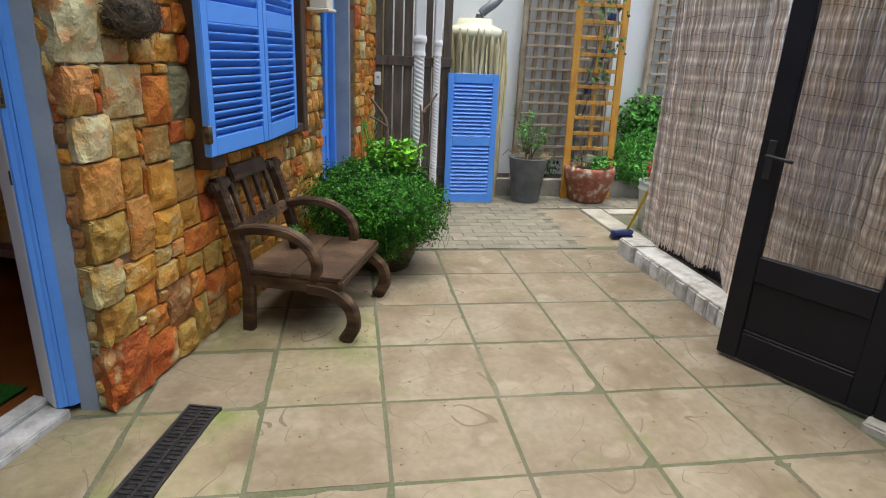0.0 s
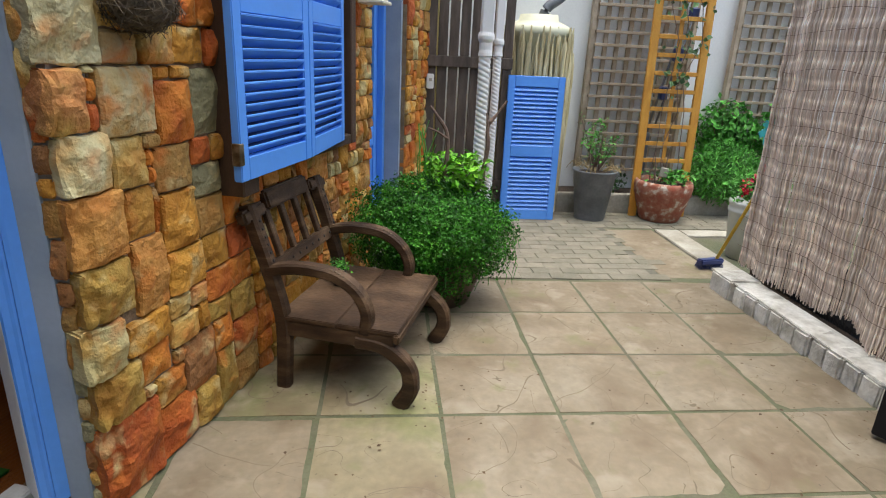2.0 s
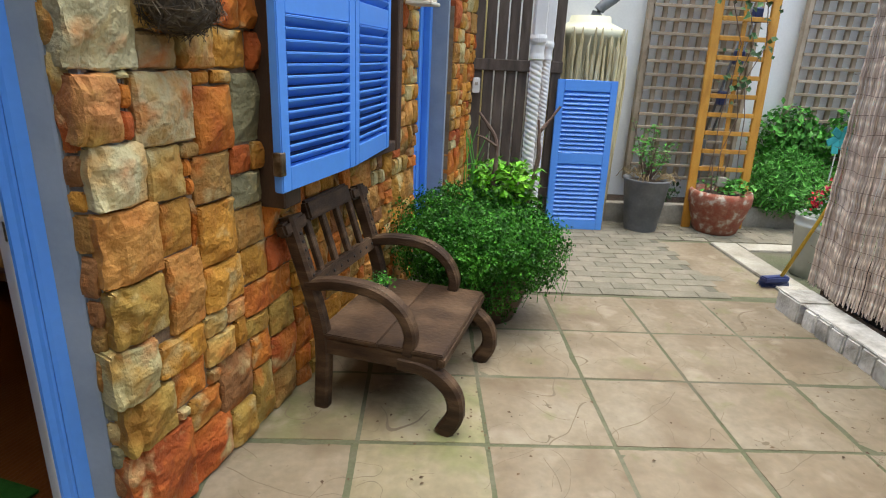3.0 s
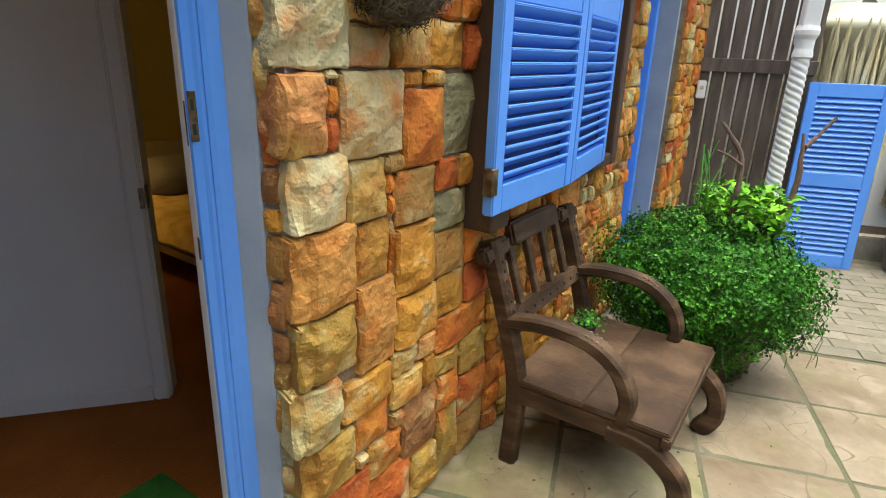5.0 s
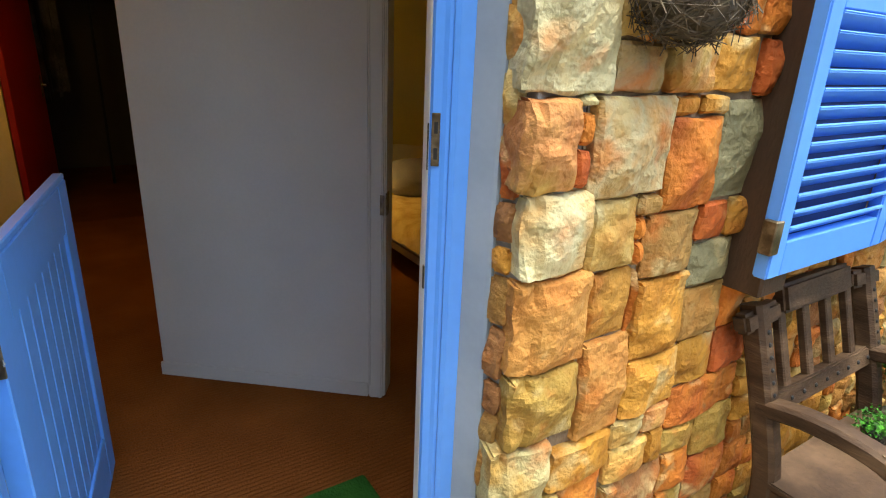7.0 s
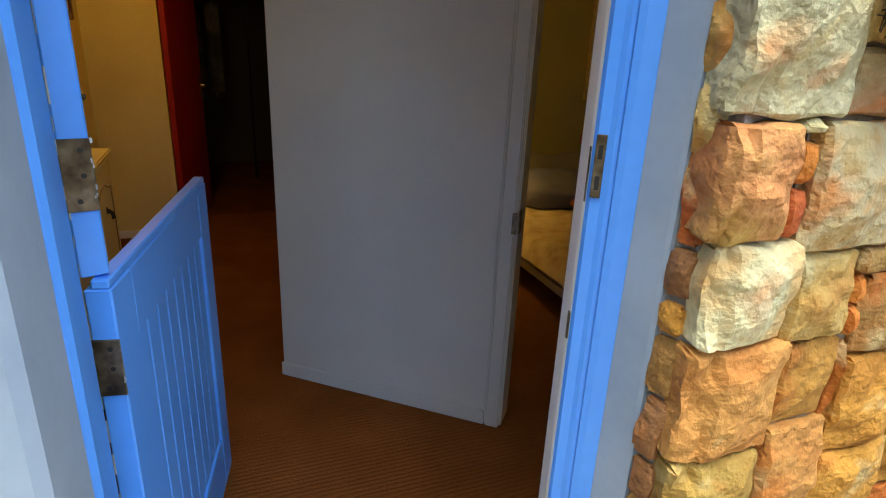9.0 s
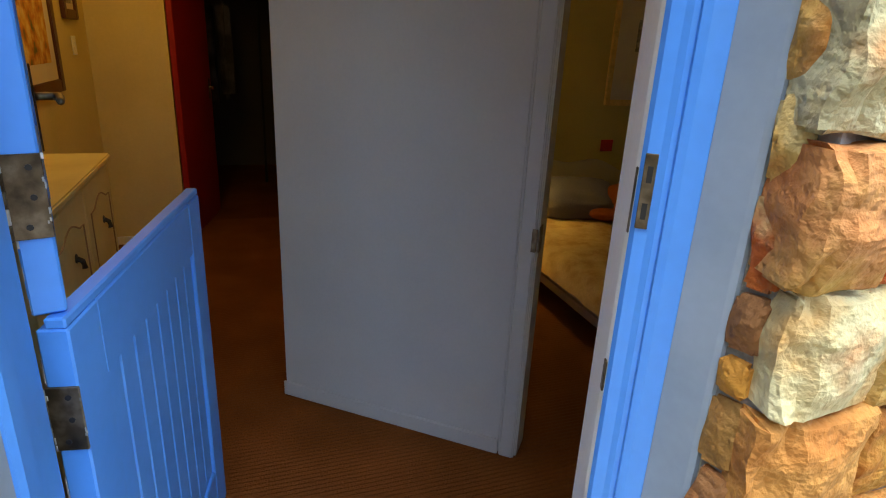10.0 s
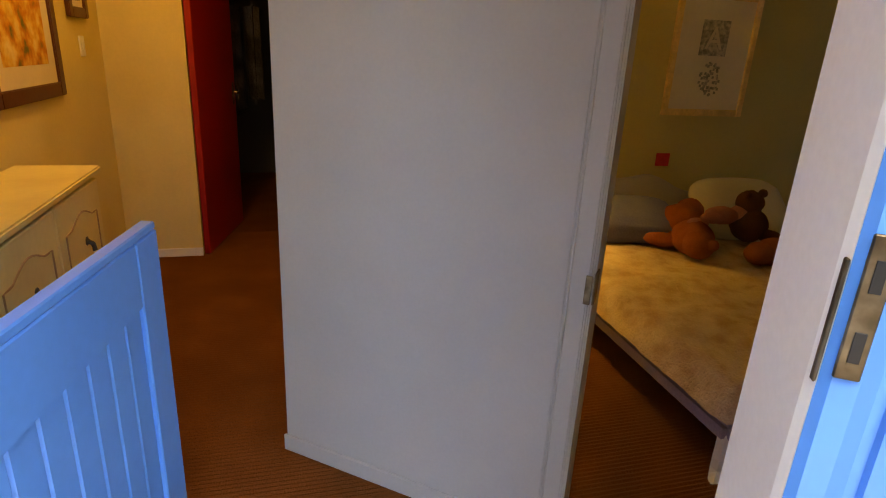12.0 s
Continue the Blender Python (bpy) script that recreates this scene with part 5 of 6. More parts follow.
# ---- inside: sideboard, pictures, red door, bed, toys ----
sb = thing("sideboard", H @ Matrix.Translation((0.055, 0.068, 0)), "cream distressed sideboard with arched door panels", "sideboard")
part("body", boxed((-2.40, -1.478, FLOOR + 0.05), (-1.32, -1.225, 0.885), 0.004), CABINET, sb)
part("top", boxed((-2.425, -1.482, 0.886), (-1.30, -1.195, 0.912), 0.006, 2), CABINET, sb)
part("plinth", boxed((-2.39, -1.475, FLOOR + 0.004), (-1.33, -1.24, FLOOR + 0.049)), CABINET, sb)
for k in range(2):
    x1 = -2.385 + k * 0.468
    x0 = x1 + 0.46
    dr = part("door", boxed((x1, -1.224, 0.11), (x0, -1.206, 0.872), 0.004), CABINET, sb)
    bm = bmesh.new()
    pts = []
    for i in range(13):
        u = i / 12
        arch = 0.035 * math.sin(math.pi * min(1, max(0, (u - 0.15) / 0.7))) ** 1.2
        pts.append((x1 + 0.06 + 0.34 * u, -1.204, 0.765 + arch))
    tube(bm, [(x1 + 0.06, -1.204, 0.18), *pts, (x0 - 0.06, -1.204, 0.18), (x1 + 0.06, -1.204, 0.18)], 0.003, 6)
    part("arched_moulding", bm, LINE_BROWN, dr, "worn brown moulding line")
    bm = bmesh.new()
    tube(bm, [(x1 + 0.21, -1.2055, 0.69), (x1 + 0.21, -1.2035, 0.69)], 0.016, 10)
    tube(bm, [(x1 + 0.21, -1.2035, 0.69), (x1 + 0.21, -1.188, 0.680), (x1 + 0.21, -1.184, 0.655)], 0.009, 8)
    part("escutcheon", bm, IRON, dr, "dark keyhole plate")


def picture(name, m, wide, high, border, material, label, mat_w, art):
    th = thing(name, m, label, "picture")
    part("frame_side", boxed((0, 0, 0), (border, 0.022, high), 0.004, 2), material, th)
    part("frame_side", boxed((wide - border, 0, 0), (wide, 0.022, high), 0.004, 2), material, th)
    part("frame_end", boxed((border + 0.0003, 0, 0), (wide - border - 0.0003, 0.0215, border), 0.004, 2), material, th)
    part("frame_end", boxed((border + 0.0003, 0, high - border), (wide - border - 0.0003, 0.0215, high), 0.004, 2), material, th)
    part("mount", boxed((border * 0.8, 0.002, border * 0.8), (wide - border * 0.8, 0.010, high - border * 0.8)), PAPER, th)
    if art is not None:
        part("print", boxed((mat_w, 0.0104, mat_w), (wide - mat_w, 0.0112, high - mat_w)), art, th)
    return th


picture("framed_landscape", H @ Matrix.Translation((-2.31, -1.429, 1.11)) @ Matrix.Rotation(math.pi, 4, "Z") @ Matrix.Diagonal((1, -1, 1, 1)), 0.74, 0.56, 0.06, MAHOGANY, "autumn landscape print in a brown wooden frame on the wall", 0.14, PAINTING)
picture("small_picture", H @ Matrix.Translation((-3.27, -1.429, 1.455)) @ Matrix.Rotation(math.pi, 4, "Z") @ Matrix.Diagonal((1, -1, 1, 1)), 0.30, 0.36, 0.05, MAHOGANY, "small dark framed picture on the wall", 0.08, INK)
sw = thing("light_switch", H @ Matrix.Translation((-3.44, -1.429, 1.27)), "white plastic light switch on the cream wall", "light switch")
part("plate", boxed((-0.035, 0, 0), (0.035, 0.008, 0.10), 0.003), WHITE, sw)
part("rocker", boxed((-0.01, 0.008, 0.03), (0.01, 0.013, 0.07), 0.002), WHITE, sw)

red = thing("red_door", H @ Matrix.Translation((-3.83, -0.98, 0)) @ Matrix.Rotation(radians(180 - 12), 4, "Z"), "red painted inner door standing open into a dark room", "door")
part("leaf", boxed((0, -0.04, FLOOR + 0.006), (0.80, 0.0, 2.03), 0.004), RED_PAINT, red)
hp = part("handle_plate", boxed((0.72, -0.046, 0.94), (0.755, -0.0405, 1.1), 0.002), BRASS, red)
bm = bmesh.new()
tube(bm, [(0.737, -0.045, 1.03), (0.737, -0.085, 1.03), (0.65, -0.088, 1.03)], 0.008, 8)
part("lever", bm, CHROME, hp)
rack = thing("hanging_clothes", H @ Matrix.Translation((-5.6, -0.95, 0)), "dim heap of dark clothes hanging in the unlit room", "clothes")
for k in range(4):
    bm = bmesh.new()
    box(bm, (-0.16, -0.22 + k * 0.15, 0.75 + 0.1 * (k % 2)), (0.14, -0.10 + k * 0.15, 1.72), 0.05, 2)
    for vv in bm.verts:
        vv.co += Vector((0.03, 0.03, 0)) * noise.noise(vv.co * 7)
    part("garment", bm, DARK_THINGS, rack)
part("clothes_rail", tube(bmesh.new(), [(0, -0.6, 1.74), (0, 0.6, 1.74)], 0.014, 8), IRON, rack)
for y in (-0.6, 0.6):
    part("rail_post", tube(bmesh.new(), [(0, y, FLOOR), (0, y, 1.75)], 0.014, 8), IRON, rack)

mat_ = thing("door_mat", H @ pose(-0.53, -0.63, FLOOR + 0.004, 0, 0, 0), "dark green door mat lying on the carpet", "mat")
part("mat_body", boxed((-0.17, 0.0, 0), (0.12, 0.61, 0.012), 0.006, 2), MAT_GREEN, mat_)

BEDM = H @ Matrix.Translation((-1.21, 0.905, 0)) @ Matrix.Rotation(radians(180 - 1.5), 4, "Z") @ Matrix.Diagonal((1, -1, 1, 1))
PILE = H @ Matrix.Translation((-1.15, 0.885, 0)) @ Matrix.Rotation(radians(180 - 10), 4, "Z") @ Matrix.Diagonal((1, -1, 1, 1))
bed = thing("bed", BEDM, "low single bed with a cream patterned duvet and lilac valance", "bed")
LB, WD = 1.94, 1.35
part("base", boxed((0.02, 0.02, 0.17), (LB, WD, 0.25), 0.02, 2), LILAC, bed, "lilac fabric base")
part("mattress", boxed((0.01, 0.01, 0.251), (LB, WD, 0.39), 0.04, 3), LILAC, bed)
for x, y in ((0.03, 0.04), (0.03, WD - 0.1), (LB - 0.1, 0.04), (LB - 0.1, WD - 0.1)):
    part("leg", sweep(bmesh.new(), curve_pts([(x + 0.03, y + 0.03, 0.20), (x + 0.0, y, 0.12), (x + 0.01, y + 0.01, 0.07), (x - 0.015, y - 0.015, FLOOR)], 3), (0, 1, 0), 0.06, 0.06), WHITE, bed, "curved white leg")
n, m = 44, 30
vs, fs = [], []
for i in range(n + 1):
    for j in range(m + 1):
        x, y = -0.05 + (LB - 0.30) * i / n, -0.06 + (WD + 0.16) * j / m
        e = min(x + 0.05, y + 0.06, WD + 0.10 - y)
        z = 0.425 - 0.11 * max(0, 1 - e / 0.07) ** 1.6 + 0.022 * noise.noise(Vector((x * 4, y * 4, 1))) + 0.010 * noise.noise(Vector((x * 13, y * 13, 4)))
        vs.append((x, y, z))
for i in range(n):
    for j in range(m):
        a = i * (m + 1) + j
        fs.append((a, a + 1, a + m + 2, a + m + 1))
raw("duvet", vs, fs, DUVET, bed, "cream patterned duvet", True)
bed.children[-1].modifiers.new("thick", "SOLIDIFY").thickness = 0.03
hb = [(0.0, 0.2), (WD, 0.2)] + [(WD - WD * k / 24, 0.50 + 0.19 * math.sin(math.pi * k / 24) ** 0.7 + 0.02 * math.cos(math.pi * k / 4)) for k in range(25)]
hbm = prism(bmesh.new(), hb, LB + 0.004, LB + 0.03)
bmesh.ops.transform(hbm, matrix=Matrix(((0, 0, 1, 0), (1, 0, 0, 0), (0, 1, 0, 0), (0, 0, 0, 1))), verts=hbm.verts)
part("headboard", hbm, PAPER, bed, "pale curved headboard")


def cushion(name, m, w, d, h, material, label, cat):
    bm = bmesh.new()
    bmesh.ops.create_icosphere(bm, subdivisions=4, radius=1)
    for v in bm.verts:
        c = v.co.copy()
        f = lambda q: math.copysign(abs(q) ** 0.55, q)
        v.co = Vector((f(c.x) * w / 2, f(c.y) * d / 2, c.z * h / 2 * (1 - 0.35 * (c.x * c.y) ** 2) + 0.012 * noise.noise(c * 4)))
    return solo(name, bm, material, m, label, cat, smooth=True)


cushion("pillow", PILE @ pose(1.66, 0.27, 0.515, 0, -24, 3), 0.34, 0.60, 0.21, PILLOW, "plump grey-lilac pillow at the head of the bed", "pillow")
cushion("pillow", PILE @ pose(1.78, 1.02, 0.57, 0, -45, 0), 0.42, 0.60, 0.15, PAPER, "pale ivory pillow propped at the bed head", "pillow")
cushion("cushion", PILE @ pose(1.70, -0.02, 0.45, 0, -35, 20), 0.22, 0.22, 0.12, YELLOW_CLOTH, "small bright yellow cushion on the bed", "cushion")


def blobs(bm, items):
    for x, y, z, rx, ry, rz in items:
        vs = bmesh.ops.create_icosphere(bm, subdivisions=3, radius=1)["verts"]
        for v in vs:
            k = 1 + 0.08 * noise.noise(v.co * 4 + Vector((x * 9, y * 9, 0)))
            v.co = Vector((x + v.co.x * rx * k, y + v.co.y * ry * k, z + v.co.z * rz * k))
    return bm


def plush(m, material, label, limbs):
    solo("soft_toy", blobs(bmesh.new(), limbs), material, m, label, "soft toy", smooth=True, group="soft toys on the bed")


plush(PILE @ pose(1.40, 0.54, 0.43, 0, 0, 25), PLUSH, "large brown plush toy lying on the duvet", [(0, 0, 0.07, 0.17, 0.11, 0.09), (-0.17, 0.02, 0.08, 0.08, 0.08, 0.075), (0.15, 0.09, 0.03, 0.10, 0.04, 0.04), (0.13, -0.11, 0.04, 0.11, 0.04, 0.04), (-0.02, -0.15, 0.04, 0.05, 0.10, 0.04), (-0.22, 0.08, 0.10, 0.03, 0.03, 0.03)])
plush(PILE @ pose(1.58, 0.56, 0.48, 0, 0, -30), PLUSH, "brown plush toy leaning on the pillow", [(0, 0, 0.05, 0.13, 0.12, 0.11), (0.04, 0.13, 0.09, 0.08, 0.08, 0.08), (-0.10, -0.08, 0.03, 0.09, 0.045, 0.045)])
plush(PILE @ pose(1.46, 0.74, 0.55, 25, 10, 60), PLUSH_PINK, "pink long-eared plush toy lying across the others", [(0, 0, 0.06, 0.16, 0.055, 0.05), (0.17, 0.02, 0.07, 0.07, 0.06, 0.055), (-0.17, 0.03, 0.03, 0.10, 0.035, 0.03), (-0.15, -0.06, 0.02, 0.10, 0.03, 0.03)])
plush(PILE @ pose(1.54, 0.94, 0.46, 0, 0, -20), PLUSH_DARK, "dark brown plush toy with round ears", [(0, 0, 0.08, 0.10, 0.10, 0.10), (0.02, 0.0, 0.20, 0.075, 0.075, 0.07), (0.0, 0.065, 0.255, 0.025, 0.025, 0.025), (0.0, -0.065, 0.255, 0.025, 0.025, 0.025), (-0.10, 0.06, 0.03, 0.08, 0.04, 0.04)])
plush(PILE @ pose(1.22, 0.90, 0.42, 0, 0, 70), PLUSH, "brown and cream plush toy on the duvet", [(0, 0, 0.06, 0.12, 0.09, 0.08), (-0.13, 0, 0.07, 0.07, 0.065, 0.06), (0.08, 0.09, 0.03, 0.08, 0.035, 0.03)])

bpic = picture("framed_print", H @ Matrix.Translation((-3.199, 1.875, 1.07)) @ Matrix.Rotation(math.pi / 2, 4, "Z") @ Matrix.Diagonal((1, -1, 1, 1)), 0.61, 0.74, 0.042, GOLD, "botanical letter print in a gilt frame on the olive wall", 0.2, None)
part("print_block", boxed((0.20, 0.0104, 0.37), (0.40, 0.0110, 0.58)), INK, bpic, "grey printed block behind the letter")
rng = random.Random(61)
bm = bmesh.new()
for _ in range(70):
    a, r = rng.uniform(0, 6.28), 0.085 * rng.random() ** 0.5
    x, z = 0.32 + r * math.cos(a), 0.23 + 1.2 * r * math.sin(a)
    box(bm, (x - 0.008, 0.0112, z - 0.008), (x + 0.008, 0.0118, z + 0.008), 0, 1)
part("flower_motif", bm, INK, bpic)
txt = bpy.data.curves.new("letter", "FONT")
txt.body, txt.size, txt.extrude, txt.align_x = "A", 0.19, 0.0006, "CENTER"
txt.materials.append(PAPER)
to = new("letter", txt)
to.parent, to.matrix_basis = bpic, Matrix.Translation((0.30, 0.0118, 0.41)) @ Matrix.Rotation(radians(90), 4, "X")
me_t = bpy.data.meshes.new_from_object(to.evaluated_get(bpy.context.evaluated_depsgraph_get()))
bpy.data.objects.remove(to)
lo = new("letter", me_t)
lo.parent, lo.matrix_basis = bpic, Matrix.Translation((0.30, 0.0122, 0.41)) @ Matrix.Rotation(radians(90), 4, "X")

rs = thing("red_socket", H @ Matrix.Translation((-3.199, 1.90, 0.74)), "small red switched socket plate on the olive wall", "socket")
part("plate", boxed((0, 0, 0), (0.012, 0.10, 0.085), 0.003), RED_PLASTIC, rs)
part("rocker", boxed((0.0122, 0.03, 0.03), (0.017, 0.06, 0.055), 0.002), RED_PLASTIC, rs)

bl = thing("floor_lamp", H @ Matrix.Translation((-2.95, 0.55, 0)), "low brass lamp with a lit yellow shade beside the bed", "lamp")
part("foot", capped(lathe(bmesh.new(), [(0.13, FLOOR), (0.13, FLOOR + 0.015), (0.02, FLOOR + 0.03), (0.012, FLOOR + 0.05), (0.012, 1.03)], 20)), BRASS, bl)
part("shade", lathe(bmesh.new(), [(0.15, 1.03), (0.10, 1.27)], 24), SHADE_GLOW, bl, "lit yellow shade", True)
hl = thing("ceiling_lamp", H @ Matrix.Translation((-2.45, -0.95, 2.36)), "plain round warm ceiling lamp in the hall", "lamp")
part("rose", capped(lathe(bmesh.new(), [(0.06, 0.24), (0.06, 0.20), (0.02, 0.18), (0.012, 0.04), (0.03, 0.03), (0.03, 0.0)], 16)), WHITE, hl)

# plant beside the doorway
dp = thing("doorway_plant", H @ Matrix.Translation((0.14, -1.18, 0)), "broad-leaved green plant in a pot beside the doorway", "potted plant")
part("pot", capped(lathe(bmesh.new(), [(0.09, 0), (0.125, 0.22), (0.135, 0.23), (0.135, 0.26), (0.12, 0.26), (0.115, 0.22)], 24)), POT_BROWN, dp, "", True)
for k, (dx, dy, h) in enumerate(((0.02, 0.165, 0.80), (-0.10, 0.15, 0.62), (0.12, 0.03, 0.7), (-0.10, -0.1, 0.75), (0.05, -0.14, 0.66), (0.10, 0.12, 0.52))):
    pts = curve_pts([(0, 0, 0.24), (dx * 0.35, dy * 0.35, 0.24 + (h - 0.24) * 0.6), (dx * 0.75, dy * 0.75, h), (dx * 1.25, dy * 1.25, h - 0.02), (dx * 1.8, dy * 1.8, h - 0.06)], 4)
    across = Vector((-dy, dx, 0)).normalized()
    vv, ff = [], []
    for i, p in enumerate(pts):
        u = i / (len(pts) - 1)
        w = 0.006 if u < 0.45 else 0.006 + 0.034 * math.sin(math.pi * (u - 0.45) / 0.55)
        vv += [tuple(p - across * w), tuple(p - Vector((0, 0, 0.006 if u > 0.45 else 0.003))), tuple(p + across * w)]
        if i:
            b = 3 * i
            ff += [(b - 3, b - 2, b + 1, b), (b - 2, b - 1, b + 2, b + 1)]
    raw("leaf", vv, ff, LEAF_SOFT, dp, "", True)


# ---- channel drain ----
dm = Matrix.Translation((-1.037, 1.98, 0.0)) @ Matrix.Rotation(math.atan2(-0.53, -0.125), 4, "Z")
dr = thing("channel_drain", dm, "black slotted channel drain set in the paving", "drain")
part("channel", boxed((0.0, -0.068, -0.05), (2.0, 0.068, 0.0025)), PLASTIC_BLACK, dr)
part("edge_rail", boxed((0.0, 0.056, 0.003), (2.0, 0.070, 0.009), 0.002), IRON, dr)
part("edge_rail", boxed((0.0, -0.070, 0.003), (2.0, -0.056, 0.009), 0.002), IRON, dr)
part("middle_rail", boxed((0.0, -0.006, 0.003), (2.0, 0.006, 0.0085), 0.002), IRON, dr)
part("end_rail", boxed((-0.012, -0.070, -0.02), (-0.0005, 0.070, 0.009), 0.002), IRON, dr)
gb_ = mesh_of("grate_bar", boxed((0, -0.055, 0.003), (0.007, 0.055, 0.0075), 0.0015), PLASTIC_BLACK)
for i in range(86):
    piece("grate_bar", gb_, dr, pose(0.012 + i * 0.023, 0, 0))


# ---- pieces: stones of the wall, slabs, pavers ----
rng = random.Random(71)


def stone_mesh(w, h, proud, seed, material, back=0.05):
    """A rock-faced stone: a grid cut by a few tilted chisel planes, roughened, with sharp chipped edges."""
    n, m = (18, 18) if min(w, h) > 0.11 else (12, 12) if max(w, h) > 0.1 else (7, 7)
    rs = random.Random(seed * 7 + 1)
    planes = [(rs.uniform(-0.24, 0.24), rs.uniform(-0.24, 0.24), rs.uniform(0.0, 0.012)) for _ in range(4)]
    planes += [(0.35 * sy, 0.35 * sz, 0.085 * rs.uniform(0.7, 1.3) * max(w, h)) for sy, sz in ((1, 0), (-1, 0), (0, 1), (0, -1))]
    verts, faces = [], []
    off = Vector((seed * 3.1, seed * 1.7, seed * 0.9))
    for i in range(n + 1):
        for j in range(m + 1):
            u = 0.0 if i == 0 else 1.0 if i == n else 0.006 / w + (1 - 0.012 / w) * (i - 1) / (n - 2)
            v = 0.0 if j == 0 else 1.0 if j == m else 0.006 / h + (1 - 0.012 / h) * (j - 1) / (m - 2)
            e = min(u, 1 - u) * w, min(v, 1 - v) * h
            ease = min(1, min(e) / 0.006)
            p = Vector((0, u * w, v * h))
            cy_, cz_ = (u - 0.5) * w, (v - 0.5) * h
            cut_face = max(-0.020, min(a * cy_ + b * cz_ + c for a, b, c in planes))
            jag = cut_face + 0.005 * noise.noise(p * 34 + off) + 0.008 * noise.noise(p * 13 + off) + 0.008 * abs(noise.noise(p * 18 + off))
            x = max(0.006, proud * (0.70 + 0.30 * ease) + jag * (0.35 + 0.65 * ease))
            sy = 0.008 * noise.noise(Vector((v * h * 16, seed, 2))) if i in (0, n) else 0
            sz = 0.008 * noise.noise(Vector((u * w * 16, seed, 5))) if j in (0, m) else 0
            cut = 0.006 if (i in (0, n) and j in (0, m)) else 0
            cy = cut if i == 0 else -cut
            cz = cut if j == 0 else -cut
            verts.append((x, u * w - w / 2 + sy + (cy if cut else 0), v * h - h / 2 + sz + (cz if cut else 0)))
    for i in range(n):
        for j in range(m):
            a = i * (m + 1) + j
            faces.append((a, a + m + 1, a + m + 2, a + 1))
    rim = [i * (m + 1) for i in range(n + 1)] + [n * (m + 1) + j for j in range(1, m + 1)] + [i * (m + 1) + m for i in range(n - 1, -1, -1)] + [j for j in range(m - 1, 0, -1)]
    k = len(verts)
    for r in rim:
        _, y, z = verts[r]
        verts.append((-back, y, z))
    q = len(rim)
    for i in range(q):
        faces.append((rim[i], k + i, k + (i + 1) % q, rim[(i + 1) % q]))
    me = bpy.data.meshes.new("stone")
    me.from_pydata(verts, [], faces)
    me.materials.append(material)
    me.update()
    return me


count = [0]


def stone(y0, z0, y1, z1, colour, proud=None, back=0.05):
    count[0] += 1
    g = 0.0022
    p = proud if proud is not None else rng.uniform(0.012, 0.024)
    me = stone_mesh(y1 - y0 - 2 * g, z1 - z0 - 2 * g, p + 0.02, count[0], STONES[colour], back)
    piece("stone", me, wall, pose(-0.02, (y0 + y1) / 2, (z0 + z1) / 2))


def quoin(z0, z1, y1, colour, colour_side=None):
    """A corner stone: rock face to the court, turning into the doorway."""
    count[0] += 1
    back = 0.05
    y0 = -0.055 + rng.uniform(-0.012, 0.012)
    me = stone_mesh(y1 - y0 - 0.006, z1 - z0 - 0.006, 0.055, count[0], STONES[colour], back)
    for v in me.vertices:
        if v.co.x > 0.0 and v.co.y < -(y1 - y0) * 0.28:
            v.co.x -= 0.018 * (0.6 + noise.noise(v.co * 20))
        if v.co.x < -0.04 and v.co.y < 0:
            v.co.y += 0.022
    piece("stone", me, wall, pose(-0.02, (y0 + y1) / 2, (z0 + z1) / 2))


for a in ((0.0, 0.285, 0.19, "red"), (0.285, 0.45, 0.135, "olive"), (0.45, 0.62, 0.085, "pale"), (0.62, 0.795, 0.145, "olive"), (0.795, 1.0, 0.152, "peach"),
          (1.0, 1.165, 0.122, "white"), (1.165, 1.335, 0.062, "pink"), (1.335, 1.60, 0.142, "grey"), (1.60, 1.80, 0.11, "peach"), (1.80, 2.05, 0.15, "white"), (2.05, 2.3, 0.1, "olive"), (2.3, 2.6, 0.14, "pale"), (2.6, 2.88, 0.12, "ochre")):
    quoin(*a)
stone(0.065, 1.17, 0.102, 1.245, "red")
stone(0.065, 1.247, 0.102, 1.31, "orange")
stone(0.065, 1.312, 0.102, 1.335, "pale")
stone(0.104, 1.14, 0.325, 1.335, "mottle", 0.035)
stone(0.145, 1.337, 0.285, 1.43, "tan")
stone(0.145, 1.432, 0.285, 1.60, "cream")
stone(0.29, 1.337, 0.435, 1.56, "cream", 0.035)
stone(0.33, 1.293, 0.415, 1.335, "ochre")
stone(0.42, 1.293, 0.515, 1.335, "ochre")
stone(0.33, 1.09, 0.51, 1.29, "orange", 0.03)
stone(0.515, 1.10, 0.70, 1.325, "green")
stone(0.44, 1.337, 0.605, 1.455, "ochre")
stone(0.61, 1.33, 0.70, 1.455, "red")
stone(0.44, 1.457, 0.58, 1.56, "orange")
stone(0.585, 1.457, 0.70, 1.58, "orange")
stone(0.125, 0.985, 0.265, 1.137, "cream")
stone(0.268, 1.09, 0.328, 1.138, "brown")
stone(0.268, 1.035, 0.30, 1.088, "orange")
stone(0.268, 0.98, 0.30, 1.033, "orange")
stone(0.303, 0.94, 0.487, 1.088, "brown", 0.02)
stone(0.49, 1.0, 0.60, 1.095, "red")
stone(0.603, 1.0, 0.70, 1.098, "ochre")
stone(0.49, 0.885, 0.655, 0.997, "green", 0.015)
stone(0.658, 0.90, 0.70, 0.997, "red")
stone(0.155, 0.825, 0.283, 0.982, "dkochre")
stone(0.286, 0.80, 0.302, 0.97, "orange")
stone(0.305, 0.738, 0.487, 0.937, "ochre", 0.03)
stone(0.49, 0.738, 0.655, 0.882, "brown")
